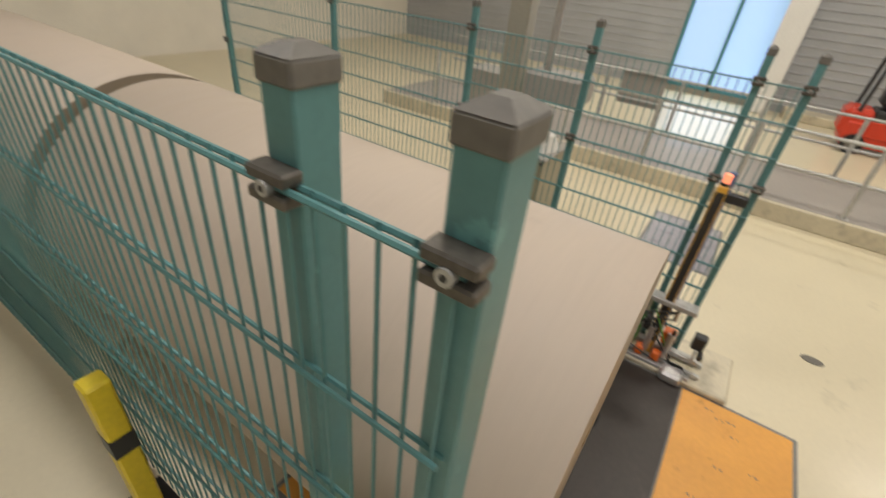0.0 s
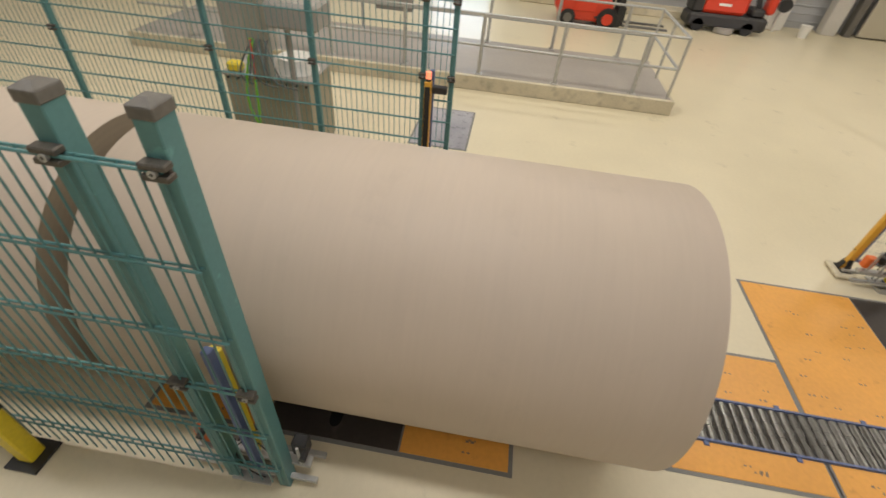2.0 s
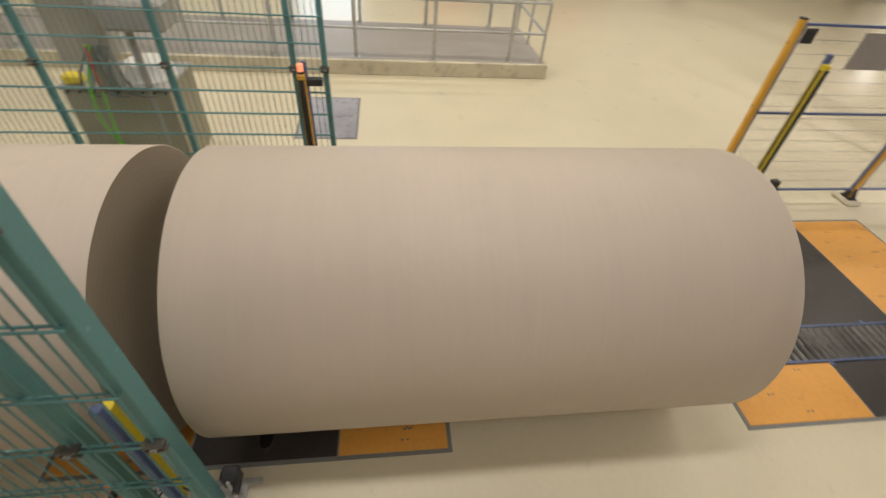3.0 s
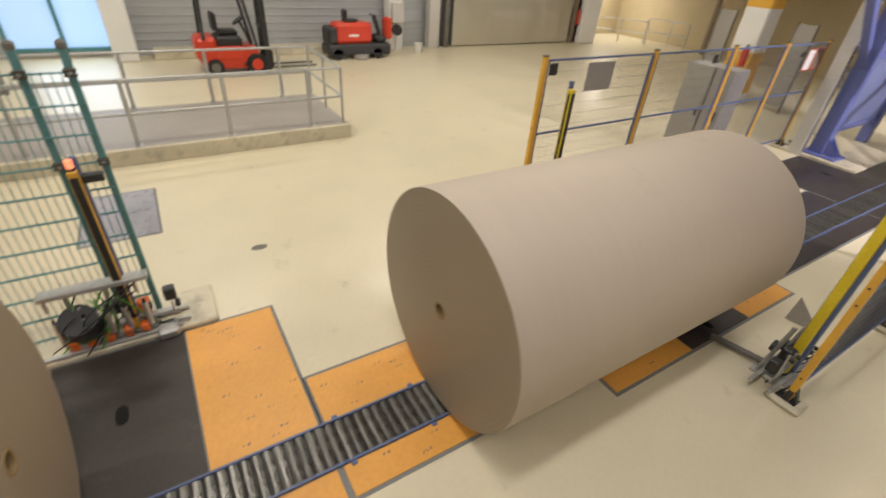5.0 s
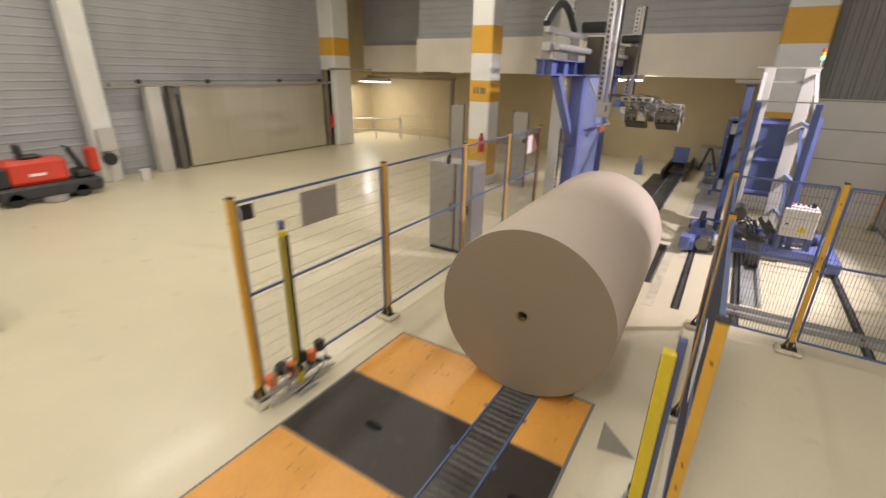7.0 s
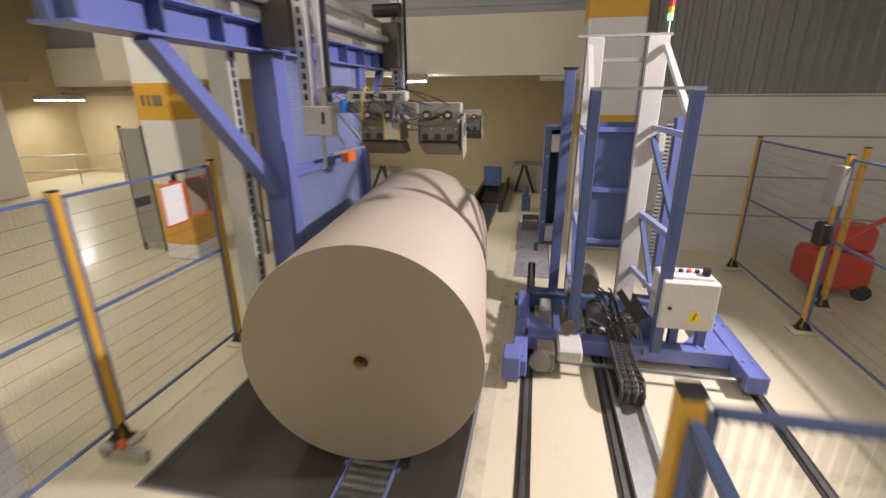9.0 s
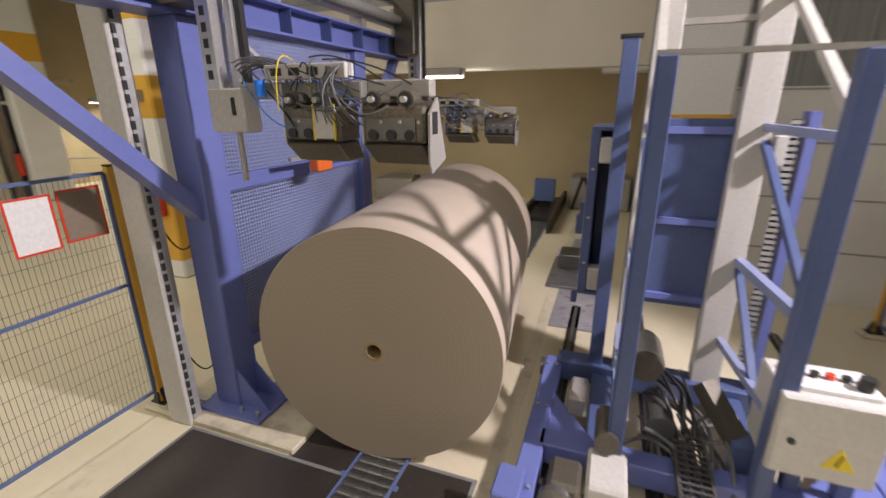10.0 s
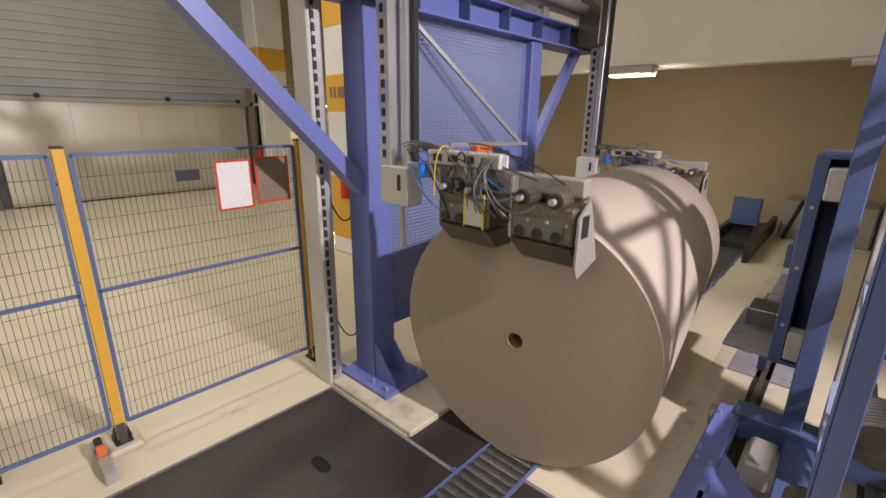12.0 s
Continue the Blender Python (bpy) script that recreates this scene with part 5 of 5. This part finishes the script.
for x in (xa, xb):
    for i in range(7):
        y = -1.62 - i * 1.27
        p = part("post", one(rod, (x, y, 0.244), (x, y, RZ), 0.03, 10), M_GALV, rail)
        part("foot", B((x - 0.07, x + 0.07, y - 0.06, y + 0.06, 0.244, 0.256)), M_GALV, p)
        for o in (-0.045, 0.045):
            part("bolt", one(rod, (x + o, y - 0.04, 0.256), (x + o, y - 0.04, 0.275), 0.01, 6), M_GREY, p)
    for z in (MZ, RZ):
        part("rail", one(rod, (x, PY0 + 0.3, z), (x, -1.05, z), 0.022, 10), M_GALV, rail)
for z in (MZ, RZ):
    part("rail", one(rod, (xa, -1.05, z), (xb, -1.05, z), 0.022, 10), M_GALV, rail)
for x in (xa, (xa + xb) / 2, xb):
    part("post", one(rod, (x, -1.05, 0.244), (x, -1.05, RZ), 0.022, 10), M_GALV, rail)
pb = thing("panel_board", "grey board hung on the railing", "board", xb - 0.03, -6.0, 0)
part("sheet", B((-0.02, 0.0, -0.45, 0.3, 0.6, 1.16), bevel=0.004), M_GREY, pb)
part("hook", B((-0.02, 0.06, -0.2, 0.1, 1.16, 1.19)), M_GALV, pb)

# ---- forklift and floor cleaner ----
fk = thing("forklift", "red and black forklift parked by the wall", "forklift")
body = B((-11.25, -10.45, -2.65, -1.35, 0.14, 0.62), bevel=0.05)
part("body", body, M_RED, fk, "red chassis")
part("counterweight", B((-11.22, -10.48, -2.75, -2.25, 0.3, 0.85), bevel=0.09), M_RED, fk, "rounded red counterweight")
part("side_cover", B((-10.46, -10.42, -2.3, -1.75, 0.35, 0.66), bevel=0.02), M_RED, fk)
part("step", B((-10.46, -10.36, -1.75, -1.62, 0.24, 0.28), bevel=0.006), M_BLACK, fk)
part("hood", B((-11.2, -10.5, -2.3, -1.7, 0.62, 0.86), bevel=0.05), M_BLACK, fk)
st = part("seat", B((-11.05, -10.65, -2.2, -1.75, 0.86, 0.98), bevel=0.04), M_BLACK, fk)
part("backrest", B((-11.05, -10.65, -2.3, -2.18, 0.95, 1.35), bevel=0.04), M_BLACK, st)
for x in (-11.2, -10.5):
    gd = bmesh.new()
    pipe(gd, [(x, -2.55, 0.8), (x, -2.5, 1.82), (x, -1.6, 1.84), (x, -1.38, 0.6)], 0.035, 8)
    part("overhead_guard", gd, M_BLACK, fk, "black overhead guard")
for i in range(7):
    y = -2.45 + i * 0.14
    part("guard_bar", one(bar, (-11.2, y, 1.84), (-10.5, y, 1.84), 0.03), M_BLACK, fk)
for x in (-11.12, -10.98, -10.72, -10.58):
    part("mast_rail", B((x - 0.03, x + 0.03, -1.2, -1.08, 0.06, 1.86)), M_BLACK, fk, "black lift mast")
for z in (0.3, 1.0, 1.8):
    part("mast_crossbar", B((-11.14, -10.56, -1.224, -1.164, z, z + 0.08)), M_BLACK, fk)
part("carriage", B((-11.15, -10.55, -1.07, -1.02, 0.1, 0.5)), M_BLACK, fk)
for x in (-11.05, -10.65):
    part("fork", B((x - 0.05, x + 0.05, -1.02, 0.1, 0.08, 0.12)), M_STEEL, fk, "steel fork")
part("steering_column", one(bar, (-10.85, -1.45, 0.62), (-10.85, -1.65, 1.15), 0.06), M_BLACK, fk)
part("steering_wheel", one(rod, (-10.85, -1.66, 1.15), (-10.85, -1.68, 1.18), 0.16, 18), M_BLACK, fk)
for x, y, r_ in ((-10.45, -1.45, 0.24), (-11.25, -1.45, 0.24), (-10.5, -2.4, 0.19), (-11.2, -2.4, 0.19)):
    w = part("wheel", one(rod, (x - 0.09, y, r_), (x + 0.09, y, r_), r_, 22), M_RUBBER, fk, "black tyre")
    part("rim", one(rod, (x - 0.095, y, r_), (x + 0.095, y, r_), r_ * 0.55, 16), M_RED if r_ > 0.2 else M_CAP, w, "wheel rim")

cl = thing("floor_cleaner", "red and black floor cleaning machine", "cleaning machine")
part("base", B((-12.15, -11.5, 0.75, 2.75, 0.1, 0.42), bevel=0.06), M_BLACK, cl, "black base")
part("tank", B((-12.12, -11.53, 1.0, 2.15, 0.42, 0.98), bevel=0.09), M_RED, cl, "red tank")
part("rear_hood", B((-12.12, -11.53, 0.78, 1.08, 0.42, 0.86), bevel=0.05), M_BLACK, cl)
part("seat", B((-12.0, -11.65, 1.35, 1.75, 0.98, 1.06), (-12.0, -11.65, 1.35, 1.43, 1.06, 1.3), bevel=0.03), M_BLACK, cl)
part("front", B((-12.08, -11.58, 2.3, 2.62, 0.42, 0.62), bevel=0.05), M_BLACK, cl)
part("column", one(bar, (-11.83, 2.5, 0.6), (-11.83, 2.3, 1.12), 0.1), M_BLACK, cl)
part("handlebar", one(rod, (-12.05, 2.28, 1.15), (-11.6, 2.28, 1.15), 0.022), M_BLACK, cl)
part("bucket", B((-12.0, -11.65, 2.64, 2.85, 0.5, 1.1), bevel=0.05), M_RED, cl)
for x in (-12.1, -11.55):
    for y in (1.05, 2.3):
        part("wheel", one(rod, (x - 0.05, y, 0.15), (x + 0.05, y, 0.15), 0.15, 18), M_RUBBER, cl)
part("brush", one(rod, (-11.55, 1.75, 0.02), (-11.55, 1.75, 0.14), 0.24, 18), M_GREY, cl)
part("logo_bar", B((-11.53, -11.525, 1.4, 1.7, 0.62, 0.68)), M_WHITE, cl)
ho = thing("hose_station", "hose and tools on the wall column", "hose station", -12.5, 3.4, 0)
part("cabinet", B((0.0, 0.15, -0.2, 0.2, 0.85, 1.42), bevel=0.01), M_LGREY, ho)
part("reel", one(rod, (0.08, -0.05, 0.65), (0.2, -0.05, 0.65), 0.16, 18), M_BLACK, ho)
part("stand", B((0.02, 0.1, -0.06, 0.0, 0, 0.85)), M_WHITE, ho)
bk = thing("bucket", "small white bucket on the floor", "bucket", -12.1, 4.0, 0)
part("pail", one(rod, (0, 0, 0), (0, 0, 0.3), 0.11, 16, r2=0.14), M_WHITE, bk)
# pipes and brackets high on the recess wall
for z, w in ((3.3, 0.5), (3.22, 0.3)):
    pp = thing("wall_pipe", "thin brown pipe on the white wall", "pipe", group="wall pipes")
    part("tube", one(rod, (-11.0, 15.95, z - 0.3), (-9.6, 15.95, z - 0.3), 0.03, 8), M_BROWN, pp)
pp = thing("wall_pipe", "pale pipe across the recess corner", "pipe", group="wall pipes")
part("tube", one(rod, (1.2, 12.55, 2.88), (2.0, 12.4, 2.88), 0.05, 10), M_LGREY, pp)


# ---- movement ----
# rear end of each roll along the conveyor, and the drop of the gripper heads
ROLL_A = [(0, -7.53), (0.5, -7.08), (1, -6.62), (1.5, -6.15), (2, -5.67), (2.5, -5.17), (3, -4.66), (3.2, -4.45), (4.0, -3.64), (4.8, -2.82), (5.0, -2.45), (5.5, -1.47), (6, -0.48), (6.5, 0.49), (7, 1.49), (7.7, 2.89), (8.5, 4.5), (9.3, 6.1), (9.5, 6.45), (10, 6.94), (10.5, 7.06), (11, 7.08), (12, 7.08)]
ROLL_B = [(0, -10.76), (0.5, -10.31), (1, -9.85), (1.5, -9.38), (2, -8.9), (2.5, -8.46), (3, -8.0), (3.2, -7.9), (3.6, -7.79), (4.8, -7.76), (12, -7.76)]
# the roll turns a little out of line on its way (degrees)
SKEW = [(0, 0.0), (5.0, 0.0), (6, 0.4), (7, 1.6), (8, 4.0), (9, 6.2), (9.5, 6.6), (12, 7.2)]
CARRIAGE = [(0, 0.0), (10.3, 0.0), (10.6, -0.06), (11, -0.19), (11.3, -0.22), (12, -0.22)]
HEAD_B = [(0, -0.16), (10.6, -0.16), (11, -0.24), (11.5, -0.5), (12, -0.76)]
HEAD = [(0, 0.0), (10.7, 0.0), (11, -0.05), (11.2, -0.13), (11.7, -0.44), (12, -0.61)]


def skew(t):
    """The roll's turn out of line at a time."""
    for (t0, a0), (t1, a1) in zip(SKEW, SKEW[1:]):
        if t <= t1:
            return a0 + (a1 - a0) * (t - t0) / (t1 - t0)
    return SKEW[-1][1]


def motions():
    """The rolls ride along the conveyor and the gripper heads come down."""
    for roll, rows in ((roll_a, ROLL_A), (roll_b, ROLL_B)):
        walk(roll, [(t, pose(XC - 0.05 + (0.02 if roll is roll_a and t > 9.6 else 0), y, R + 0.01, 0, 0, skew(t) if roll is roll_a else 0)) for t, y in rows])
    walk(cf, [(t, pose(0, 0, dz)) for t, dz in CARRIAGE])
    for head, x, y, rows in ((head_a, -0.67, 6.95, HEAD), (head_b, -0.9, 10.24, HEAD_B)):
        walk(head, [(t, pose(x, y, 2.4 + dz)) for t, dz in rows])


motions()
